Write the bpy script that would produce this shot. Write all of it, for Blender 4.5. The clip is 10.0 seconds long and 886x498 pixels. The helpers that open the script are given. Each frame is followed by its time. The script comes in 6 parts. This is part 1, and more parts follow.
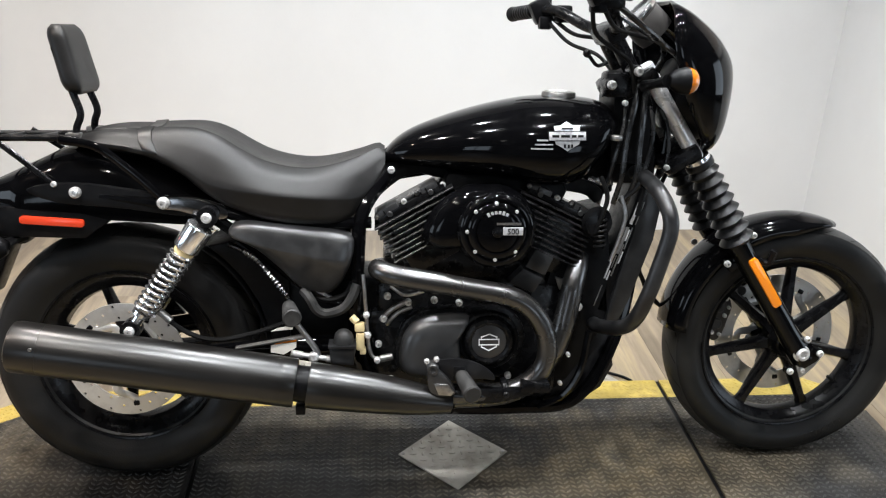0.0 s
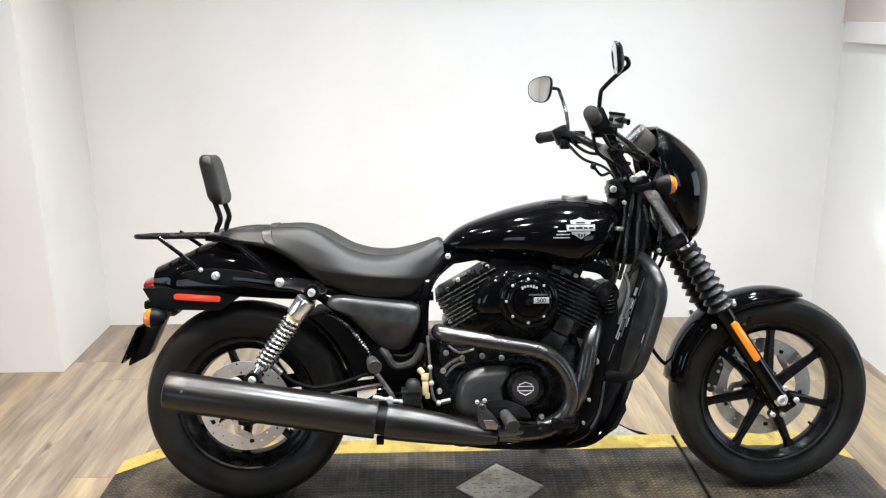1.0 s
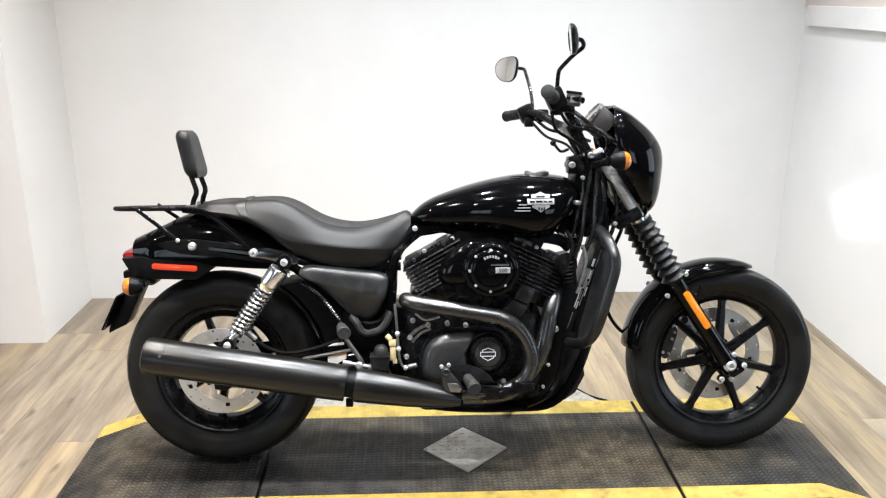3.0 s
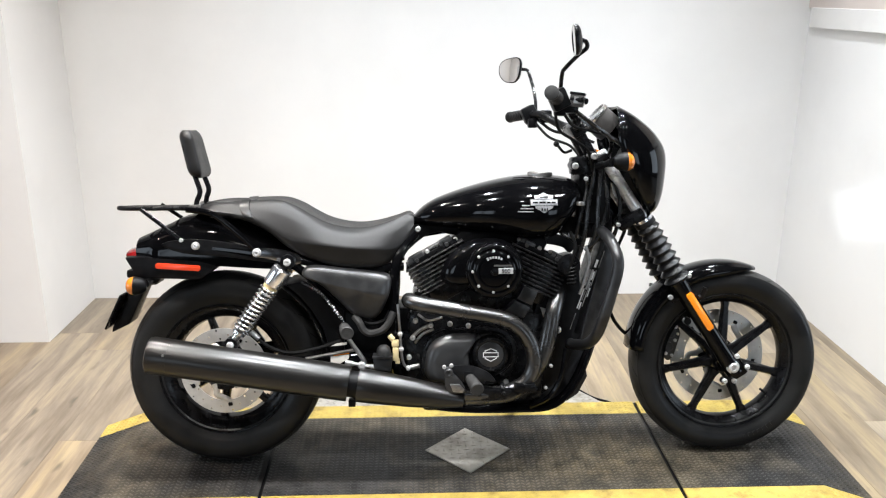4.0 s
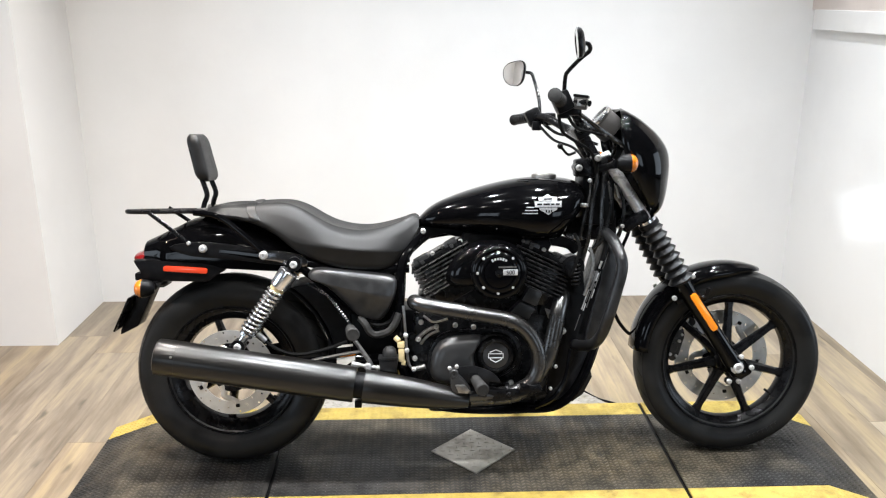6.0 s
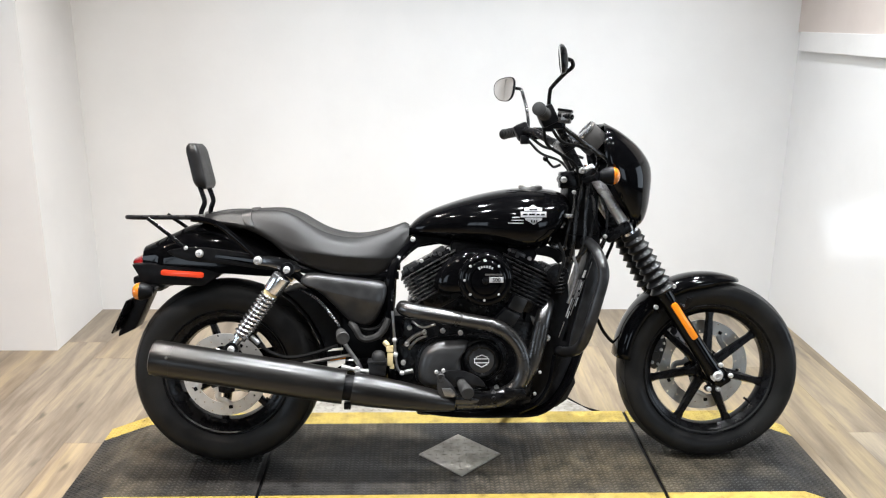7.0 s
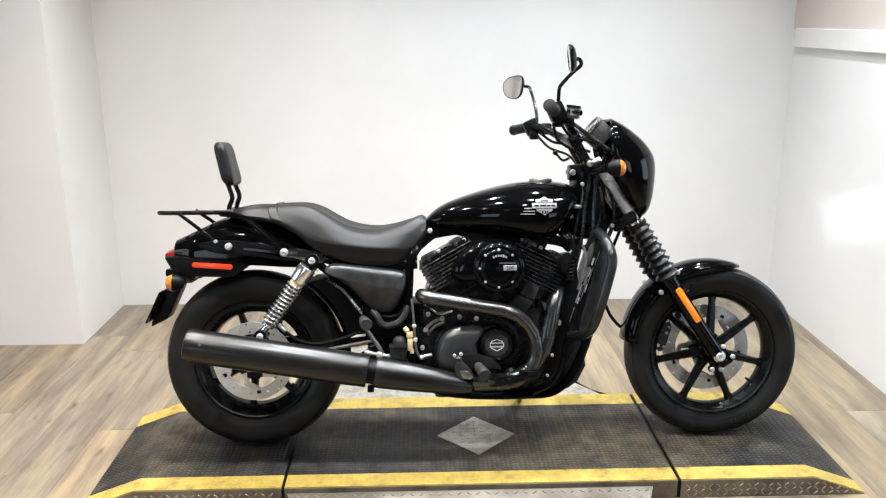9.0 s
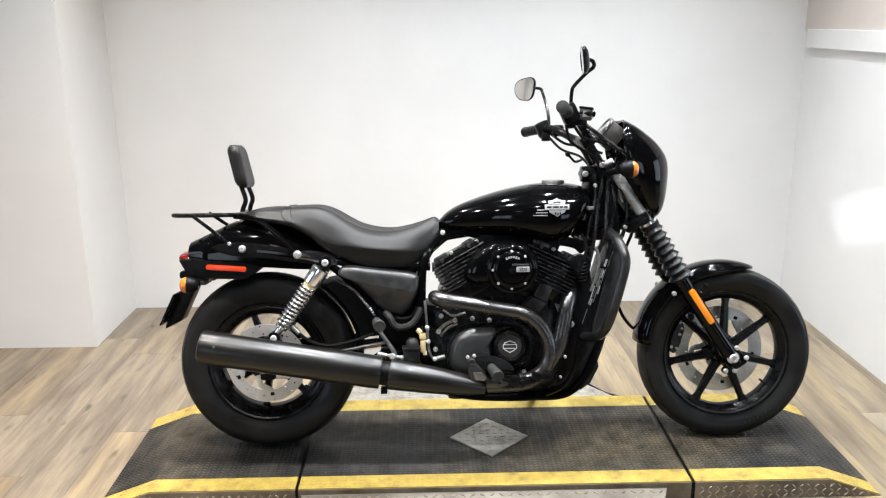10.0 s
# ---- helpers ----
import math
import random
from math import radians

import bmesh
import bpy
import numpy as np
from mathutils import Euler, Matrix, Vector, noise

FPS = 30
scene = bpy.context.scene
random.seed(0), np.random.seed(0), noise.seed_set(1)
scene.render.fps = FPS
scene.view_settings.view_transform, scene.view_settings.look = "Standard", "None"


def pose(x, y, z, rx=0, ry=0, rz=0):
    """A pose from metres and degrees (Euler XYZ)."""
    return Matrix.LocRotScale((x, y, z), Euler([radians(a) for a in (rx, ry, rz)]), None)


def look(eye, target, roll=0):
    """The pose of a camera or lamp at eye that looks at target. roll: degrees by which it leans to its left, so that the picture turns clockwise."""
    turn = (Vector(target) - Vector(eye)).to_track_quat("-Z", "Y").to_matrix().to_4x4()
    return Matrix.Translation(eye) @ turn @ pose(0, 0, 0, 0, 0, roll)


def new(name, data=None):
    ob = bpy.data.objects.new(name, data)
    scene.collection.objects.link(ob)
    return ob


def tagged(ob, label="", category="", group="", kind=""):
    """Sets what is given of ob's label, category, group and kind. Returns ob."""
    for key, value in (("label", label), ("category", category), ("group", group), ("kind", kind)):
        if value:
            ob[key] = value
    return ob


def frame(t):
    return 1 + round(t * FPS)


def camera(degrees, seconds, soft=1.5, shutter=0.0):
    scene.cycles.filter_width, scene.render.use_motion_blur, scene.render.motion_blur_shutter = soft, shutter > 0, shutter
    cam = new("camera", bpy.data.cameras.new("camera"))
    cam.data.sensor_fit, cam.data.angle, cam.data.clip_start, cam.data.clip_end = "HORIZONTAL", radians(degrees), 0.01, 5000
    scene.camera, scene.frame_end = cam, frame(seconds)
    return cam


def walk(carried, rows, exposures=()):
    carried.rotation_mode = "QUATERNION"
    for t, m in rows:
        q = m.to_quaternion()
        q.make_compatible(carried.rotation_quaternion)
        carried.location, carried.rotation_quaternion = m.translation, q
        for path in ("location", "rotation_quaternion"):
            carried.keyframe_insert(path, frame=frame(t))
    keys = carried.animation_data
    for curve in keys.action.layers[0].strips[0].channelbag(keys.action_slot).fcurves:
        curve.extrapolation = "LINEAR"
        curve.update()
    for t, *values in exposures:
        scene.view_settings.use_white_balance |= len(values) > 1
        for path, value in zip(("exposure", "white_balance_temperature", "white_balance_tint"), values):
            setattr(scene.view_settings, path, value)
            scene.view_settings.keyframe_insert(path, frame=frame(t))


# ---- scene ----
cam = camera(56.1, 10.0, 1.2)
PATH = [
    (0, (-0.208, -1.636, 1.255), (-0.05, 0.189, 0.453), 1.7),
    (0.2, (-0.204, -1.771, 1.258), (-0.101, 0.083, 0.517), 1.1),
    (0.5, (-0.282, -1.932, 1.309), (-0.128, -0.057, 0.63), 1.2),
    (0.8, (-0.260, -2.085, 1.342), (-0.181, -0.172, 0.766), -0.6),
    (1, (-0.236, -2.176, 1.352), (-0.197, -0.252, 0.806), -0.4),
    (1.2, (-0.184, -2.254, 1.357), (-0.138, -0.331, 0.809), 0.0),
    (1.3, (-0.178, -2.273, 1.371), (-0.126, -0.360, 0.790), -0.1),
    (1.5, (-0.171, -2.297, 1.367), (-0.052, -0.378, 0.819), 0.2),
    (1.7, (-0.168, -2.303, 1.379), (-0.093, -0.387, 0.812), 0.7),
    (2, (-0.189, -2.302, 1.367), (-0.121, -0.383, 0.806), -0.0),
    (2.5, (-0.186, -2.291, 1.36), (-0.11, -0.382, 0.769), 0.0),
    (4, (-0.188, -2.293, 1.356), (-0.12, -0.382, 0.77), 0.2),
    (4.5, (-0.188, -2.302, 1.357), (-0.135, -0.392, 0.767), -0.8),
    (5, (-0.191, -2.302, 1.359), (-0.138, -0.39, 0.775), -0.4),
    (6.5, (-0.174, -2.335, 1.351), (-0.121, -0.418, 0.786), 0.1),
    (7, (-0.151, -2.4, 1.347), (-0.1, -0.473, 0.814), 0.5),
    (7.5, (-0.157, -2.472, 1.359), (-0.101, -0.542, 0.835), 0.2),
    (8, (-0.182, -2.507, 1.358), (-0.151, -0.589, 0.793), -0.6),
    (8.5, (-0.195, -2.53, 1.362), (-0.158, -0.603, 0.827), -0.5),
    (9, (-0.206, -2.537, 1.36), (-0.154, -0.611, 0.823), -0.2),
    (9.5, (-0.208, -2.539, 1.358), (-0.152, -0.613, 0.823), -0.8),
    (10, (-0.22, -2.542, 1.356), (-0.188, -0.613, 0.827), -0.5),
]
walk(cam, [(t, look(eye, target, roll)) for t, eye, target, roll in PATH],
     exposures=((0.0, -0.25), (0.8, -0.05), (2.5, 0.0), (5.2, 0.0), (7.0, -0.06), (8.5, -0.09), (10.0, -0.11)))

# ---------------------------------------------------------------- light
world = bpy.data.worlds.new("world")
world.use_nodes = True
scene.world = world
world.node_tree.nodes["Background"].inputs[0].default_value = (0.9, 0.95, 1.0, 1)
world.node_tree.nodes["Background"].inputs[1].default_value = 0.3
CEIL = 2.55
# the lamp at x = -2.3 is added to brighten and warm the pier
LAMPS = [(-2.3, -0.6, 20), (-1.35, -0.55, 17), (-0.55, -0.55, 18), (0.25, -0.55, 18), (0.95, -0.55, 16), (-1.25, 0.5, 20), (-0.45, 0.5, 23), (0.35, 0.5, 23),
         (1.0, 0.5, 21), (-1.2, -1.5, 8), (0.0, -1.5, 8), (1.2, -1.5, 8), (-1.0, -3.2, 5), (1.0, -3.2, 5)]
for lx, ly, watts in LAMPS:
    lamp = bpy.data.lights.new("ceiling_light", "AREA")
    lamp.shape, lamp.size, lamp.energy, lamp.color, lamp.spread = "DISK", 0.09, watts, (1.0, 0.76, 0.62) if lx < -2 else (1.0, 0.945, 0.89) if lx < -1.1 else (0.932, 0.967, 1.0), radians(112)
    new("ceiling_light", lamp).matrix_world = pose(lx, ly, CEIL - 0.035)
# narrow lamp added in the window behind, for the daylight on the side wall
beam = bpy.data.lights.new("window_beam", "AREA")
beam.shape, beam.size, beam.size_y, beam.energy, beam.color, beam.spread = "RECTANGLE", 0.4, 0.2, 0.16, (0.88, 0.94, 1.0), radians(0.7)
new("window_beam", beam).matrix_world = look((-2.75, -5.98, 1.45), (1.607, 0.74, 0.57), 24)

# ---------------------------------------------------------------- materials


def mat(name, color, rough=0.5, metal=0.0, coat=0.0, spec=0.5):
    m = bpy.data.materials.new(name)
    m.use_nodes = True
    b = m.node_tree.nodes["Principled BSDF"]
    b.inputs["Base Color"].default_value = (*color, 1)
    b.inputs["Roughness"].default_value = rough
    b.inputs["Metallic"].default_value = metal
    b.inputs["Coat Weight"].default_value = coat
    b.inputs["Coat Roughness"].default_value = 0.03
    b.inputs["Specular IOR Level"].default_value = spec
    return m


def node(m, kind, **inputs):
    n = m.node_tree.nodes.new(kind)
    for k, v in inputs.items():
        n.inputs[k.replace("_", " ")].default_value = v
    return n


def wear(m, color2, scale=20.0, low=0.45, high=0.6, rough2=None, bump=0.0, bscale=200.0, detail=6.0, stretch=(1, 1, 1), coord="Object"):
    """Patches of a second colour, a second roughness and a fine relief."""
    t = m.node_tree
    b = t.nodes["Principled BSDF"]
    co = t.nodes.new("ShaderNodeTexCoord")
    mp = node(m, "ShaderNodeMapping", Scale=stretch)
    t.links.new(co.outputs[coord], mp.inputs[0])
    nz = node(m, "ShaderNodeTexNoise", Scale=scale, Detail=detail, Roughness=0.6)
    t.links.new(mp.outputs[0], nz.inputs["Vector"])
    mr = node(m, "ShaderNodeMapRange", From_Min=low, From_Max=high)
    t.links.new(nz.outputs["Fac"], mr.inputs["Value"])
    mx = t.nodes.new("ShaderNodeMix")
    mx.data_type = "RGBA"
    mx.inputs[6].default_value = b.inputs["Base Color"].default_value
    mx.inputs[7].default_value = (*color2, 1)
    t.links.new(mr.outputs[0], mx.inputs[0])
    t.links.new(mx.outputs[2], b.inputs["Base Color"])
    if rough2 is not None:
        mf = t.nodes.new("ShaderNodeMix")
        mf.inputs[2].default_value = b.inputs["Roughness"].default_value
        mf.inputs[3].default_value = rough2
        t.links.new(mr.outputs[0], mf.inputs[0])
        t.links.new(mf.outputs[0], b.inputs["Roughness"])
    if bump:
        n2 = node(m, "ShaderNodeTexNoise", Scale=bscale, Detail=3.0)
        t.links.new(mp.outputs[0], n2.inputs["Vector"])
        bp = node(m, "ShaderNodeBump", Strength=bump, Distance=0.002)
        t.links.new(n2.outputs["Fac"], bp.inputs["Height"])
        t.links.new(bp.outputs[0], b.inputs["Normal"])
    return m


GLOSS = wear(mat("gloss_black_paint", (0.0015, 0.0015, 0.0018), 0.06, 0, 0.05, 0.17), (0.0022, 0.0022, 0.0025), 30, rough2=0.09)
SATIN = wear(mat("satin_black", (0.003, 0.003, 0.0034), 0.24, 0, 0, 0.16), (0.0045, 0.0045, 0.005), 40, rough2=0.36, bump=0.05, bscale=500)
PLASTIC = wear(mat("black_plastic", (0.003, 0.003, 0.0034), 0.34, 0, 0, 0.12), (0.005, 0.005, 0.0055), 60, rough2=0.45, bump=0.08, bscale=700)
DENIM = wear(mat("side_cover_black", (0.0145, 0.0145, 0.015), 0.3, 0, 0, 0.66), (0.025, 0.025, 0.0255), 25, rough2=0.36, bump=0.03, bscale=600)
RUBBER = wear(mat("black_rubber", (0.004, 0.004, 0.0042), 0.45, 0, 0, 0.12), (0.006, 0.006, 0.006), 18, rough2=0.65, bump=0.15, bscale=260)
BOOT = wear(mat("boot_rubber", (0.005, 0.005, 0.0056), 0.34, 0, 0, 0.26), (0.009, 0.009, 0.0098), 30, rough2=0.48, bump=0.06, bscale=300)
TYRE = wear(mat("tyre_rubber", (0.0056, 0.0056, 0.0058), 0.36, 0, 0, 0.24), (0.0105, 0.0103, 0.01), 9, rough2=0.56, bump=0.2, bscale=300)
TREAD = wear(mat("dusty_tread", (0.018, 0.0178, 0.0174), 0.46, 0, 0, 0.35), (0.028, 0.0275, 0.0265), 14, rough2=0.65, bump=0.2, bscale=300)
WHEEL = wear(mat("wheel_black", (0.003, 0.003, 0.0034), 0.2, 0, 0, 0.16), (0.007, 0.007, 0.0075), 30, rough2=0.26)
LEATHER = wear(mat("seat_vinyl", (0.0068, 0.0065, 0.0064), 0.42, 0, 0, 0.28), (0.011, 0.0105, 0.0105), 12, rough2=0.5, bump=0.12, bscale=900)
STRAP = wear(mat("strap_vinyl", (0.004, 0.004, 0.0042), 0.34, 0, 0, 0.3), (0.006, 0.006, 0.006), 20, rough2=0.45)
CHROME = wear(mat("chrome", (0.9, 0.9, 0.92), 0.2, 1.0), (0.8, 0.8, 0.82), 30, rough2=0.28)
SHOCK = wear(mat("polished_shock", (0.92, 0.92, 0.93), 0.13, 0.95), (0.85, 0.85, 0.86), 40, rough2=0.2)
BRIGHT = wear(mat("zinc_bolt", (0.74, 0.73, 0.72), 0.3, 0.6), (0.5, 0.49, 0.48), 60, rough2=0.46)
STEEL = wear(mat("brushed_steel", (0.42, 0.41, 0.4), 0.32, 1.0), (0.3, 0.29, 0.28), 60, rough2=0.42)
DARKCHROME = wear(mat("dark_chrome", (0.34, 0.34, 0.35), 0.12, 1.0), (0.24, 0.24, 0.25), 30, rough2=0.2)
DISC = wear(mat("brake_disc_steel", (0.62, 0.61, 0.59), 0.38, 0.7), (0.52, 0.51, 0.49), 25, rough2=0.45)
EXHAUST = wear(mat("black_muffler", (0.004, 0.0037, 0.0034), 0.28, 0.0, 0, 0.5), (0.0065, 0.0058, 0.0052), 9, 0.35, 0.7, rough2=0.34)
HEADER = wear(mat("black_header", (0.008, 0.0077, 0.0074), 0.27, 0.0, 0, 0.85), (0.009, 0.0082, 0.0076), 9, 0.35, 0.7, rough2=0.28)
ENGINE = wear(mat("engine_black", (0.003, 0.003, 0.0034), 0.22, 0, 0, 0.26), (0.005, 0.005, 0.0053), 30, rough2=0.32, bump=0.08, bscale=350)
FINS = wear(mat("fin_black", (0.006, 0.006, 0.0065), 0.26, 0, 0, 0.36), (0.012, 0.012, 0.0125), 50, rough2=0.36)
ENGINEGREY = wear(mat("cover_grey_black", (0.017, 0.017, 0.0175), 0.32, 0, 0, 0.7), (0.021, 0.021, 0.0215), 25, rough2=0.42, bump=0.06, bscale=500)
# black rubber greyed for the light on the near grip and pegs
GREYRUBBER = wear(mat("grey_rubber", (0.014, 0.0137, 0.0134), 0.55, 0, 0, 0.35), (0.03, 0.029, 0.028), 40, rough2=0.7, bump=0.1, bscale=300)
FORKTUBE = wear(mat("polished_fork_tube", (0.86, 0.86, 0.87), 0.24, 0.35), (0.78, 0.78, 0.79), 30, rough2=0.34)
GAUGEGREY = wear(mat("gauge_grey", (0.05, 0.047, 0.045), 0.3, 0, 0, 0.5), (0.06, 0.057, 0.054), 40, rough2=0.4)
CABLE = wear(mat("cable_sheath", (0.005, 0.005, 0.0054), 0.22, 0, 0, 0.5), (0.008, 0.008, 0.008), 30, rough2=0.32)
ORANGE = mat("orange_reflector", (0.9, 0.26, 0.01), 0.25, 0, 0.6)
AMBER = mat("amber_lens", (0.5, 0.14, 0.008), 0.12, 0, 1.0)
RED = mat("red_lens", (0.62, 0.05, 0.016), 0.2, 0, 0.3)
DARKRED = mat("dark_red_lens", (0.13, 0.005, 0.006), 0.15, 0, 0.4)
SHROUD = wear(mat("shroud_black", (0.008, 0.008, 0.0085), 0.3, 0, 0, 0.42), (0.016, 0.016, 0.0165), 25, rough2=0.38, bump=0.04, bscale=600)
BADGE = wear(mat("dull_badge_silver", (0.5, 0.5, 0.51), 0.3, 0.45), (0.3, 0.3, 0.31), 90, rough2=0.42)
SILVERPRINT = mat("silver_print", (0.75, 0.75, 0.76), 0.3, 0.1)
NUMPLATE = mat("satin_silver", (0.45, 0.45, 0.46), 0.35, 0.3)
BRASS = mat("pale_connector", (0.62, 0.5, 0.27), 0.4)
HEADER.node_tree.nodes["Principled BSDF"].inputs["IOR"].default_value = 1.58
STICKER = mat("sticker_white", (0.75, 0.72, 0.66), 0.5)
MIRROR = mat("mirror_glass", (0.72, 0.71, 0.71), 0.02, 1.0)
WALL = wear(mat("white_wall_paint", (0.69, 0.685, 0.68), 0.42), (0.665, 0.66, 0.655), 1.6, rough2=0.5, bump=0.06, bscale=90)
BEIGE = wear(mat("beige_wall_tone", (0.58, 0.515, 0.475), 0.5), (0.55, 0.485, 0.445), 3)
TRIM = wear(mat("white_trim_paint", (0.70, 0.69, 0.68), 0.4), (0.67, 0.66, 0.65), 6, bump=0.03)
DARKROOM = wear(mat("grey_showroom_wall", (0.17, 0.17, 0.175), 0.7), (0.14, 0.14, 0.145), 2)
CEILM = wear(mat("ceiling_tile", (0.07, 0.07, 0.068), 0.8), (0.06, 0.06, 0.058), 3)
DECK = wear(mat("deck_black_coating", (0.0095, 0.0092, 0.0088), 0.5, 0.0, 0, 0.3), (0.05, 0.0405, 0.027), 2.3, 0.44, 0.62, rough2=0.5, bump=0.25, bscale=170)
LUG = wear(mat("tread_coating", (0.024, 0.023, 0.022), 0.38, 0, 0, 0.45), (0.09, 0.077, 0.056), 2.3, 0.44, 0.62, rough2=0.55)


def oval_patch(m, color, cx, cy, rx, ry):
    """Lays an uneven oval of another colour over the deck's own."""
    t = m.node_tree
    b = t.nodes["Principled BSDF"]
    co = t.nodes.new("ShaderNodeTexCoord")
    mp = node(m, "ShaderNodeMapping", Location=(-cx / rx, -cy / ry, 0), Scale=(1 / rx, 1 / ry, 0))
    t.links.new(co.outputs["Object"], mp.inputs[0])
    ln = t.nodes.new("ShaderNodeVectorMath")
    ln.operation = "LENGTH"
    t.links.new(mp.outputs[0], ln.inputs[0])
    nz = node(m, "ShaderNodeTexNoise", Scale=9.0, Detail=7.0, Roughness=0.65)
    t.links.new(co.outputs["Object"], nz.inputs["Vector"])
    mr = node(m, "ShaderNodeMapRange", From_Min=0.25, From_Max=0.75, To_Min=-0.55, To_Max=0.55)
    t.links.new(nz.outputs["Fac"], mr.inputs["Value"])
    ad = t.nodes.new("ShaderNodeMath")
    t.links.new(ln.outputs["Value"], ad.inputs[0])
    t.links.new(mr.outputs[0], ad.inputs[1])
    fall = node(m, "ShaderNodeMapRange", From_Min=0.35, From_Max=1.15, To_Min=0.8, To_Max=0.0)
    t.links.new(ad.outputs[0], fall.inputs["Value"])
    mx = t.nodes.new("ShaderNodeMix")
    mx.data_type = "RGBA"
    t.links.new(fall.outputs[0], mx.inputs[0])
    t.links.new(b.inputs["Base Color"].links[0].from_socket, mx.inputs[6])
    mx.inputs[7].default_value = (*color, 1)
    t.links.new(mx.outputs[2], b.inputs["Base Color"])
    return m


def mottle(m, scale, low, high):
    """Uneven dirt: the colour runs darker and lighter in blotches."""
    t = m.node_tree
    b = t.nodes["Principled BSDF"]
    co = t.nodes.new("ShaderNodeTexCoord")
    nz = node(m, "ShaderNodeTexNoise", Scale=scale, Detail=9.0, Roughness=0.7)
    t.links.new(co.outputs["Object"], nz.inputs["Vector"])
    mr = node(m, "ShaderNodeMapRange", From_Min=0.34, From_Max=0.66, To_Min=low, To_Max=high)
    t.links.new(nz.outputs["Fac"], mr.inputs["Value"])
    mx = t.nodes.new("ShaderNodeMix")
    mx.data_type, mx.blend_type, mx.clamp_result = "RGBA", "MULTIPLY", False
    mx.inputs[0].default_value = 1.0
    t.links.new(b.inputs["Base Color"].links[0].from_socket, mx.inputs[6])
    t.links.new(mr.outputs[0], mx.inputs[7])
    t.links.new(mx.outputs[2], b.inputs["Base Color"])
    return m


# feet and tyres have rubbed the middle of the deck to dusty metal
oval_patch(DECK, (0.062, 0.046, 0.024), 0.33, -0.03, 0.3, 0.2)
oval_patch(LUG, (0.115, 0.092, 0.058), 0.33, -0.03, 0.3, 0.2)
# a paler grey oval along the near left of the deck
oval_patch(DECK, (0.035, 0.033, 0.031), -0.3, -0.2, 0.5, 0.1)
mottle(DECK, 13.0, 0.3, 1.6)
mottle(LUG, 13.0, 0.35, 1.5)
YELLOW = wear(mat("yellow_paint", (0.39, 0.285, 0.058), 0.5), (0.2, 0.135, 0.03), 16, 0.52, 0.74, rough2=0.62, bump=0.1, bscale=200)
mottle(YELLOW, 22.0, 0.75, 1.15)
PLATE = wear(mat("aluminium_tread", (0.44, 0.42, 0.38), 0.42, 0.6), (0.28, 0.26, 0.22), 14, 0.42, 0.66, rough2=0.52, bump=0.1, bscale=300)
PLATEDARK = wear(mat("dull_tread", (0.21, 0.178, 0.135), 0.42, 0.5), (0.11, 0.09, 0.065), 11, 0.4, 0.66, rough2=0.55, bump=0.1, bscale=300)
SIDETREAD = wear(mat("side_tread", (0.3, 0.265, 0.21), 0.4, 0.5), (0.18, 0.15, 0.115), 12, 0.4, 0.64, rough2=0.55)
APRON = wear(mat("dirty_shaded_tread", (0.175, 0.158, 0.13), 0.45, 0.3), (0.10, 0.085, 0.065), 7, 0.4, 0.64, rough2=0.58, bump=0.1, bscale=300)
GLOW = bpy.data.materials.new("daylight")
GLOW.use_nodes = True
GLOW.node_tree.nodes.clear()
em = GLOW.node_tree.nodes.new("ShaderNodeEmission")
em.inputs[0].default_value, em.inputs[1].default_value = (0.75, 0.87, 1.0, 1), 5.0
GLOW.node_tree.links.new(em.outputs[0], GLOW.node_tree.nodes.new("ShaderNodeOutputMaterial").inputs[0])
LED = GLOW.copy()
LED.name = "lamp_glow"
LED.node_tree.nodes["Emission"].inputs[0].default_value = (1.0, 0.95, 0.88, 1)
LED.node_tree.nodes["Emission"].inputs[1].default_value = 30.0


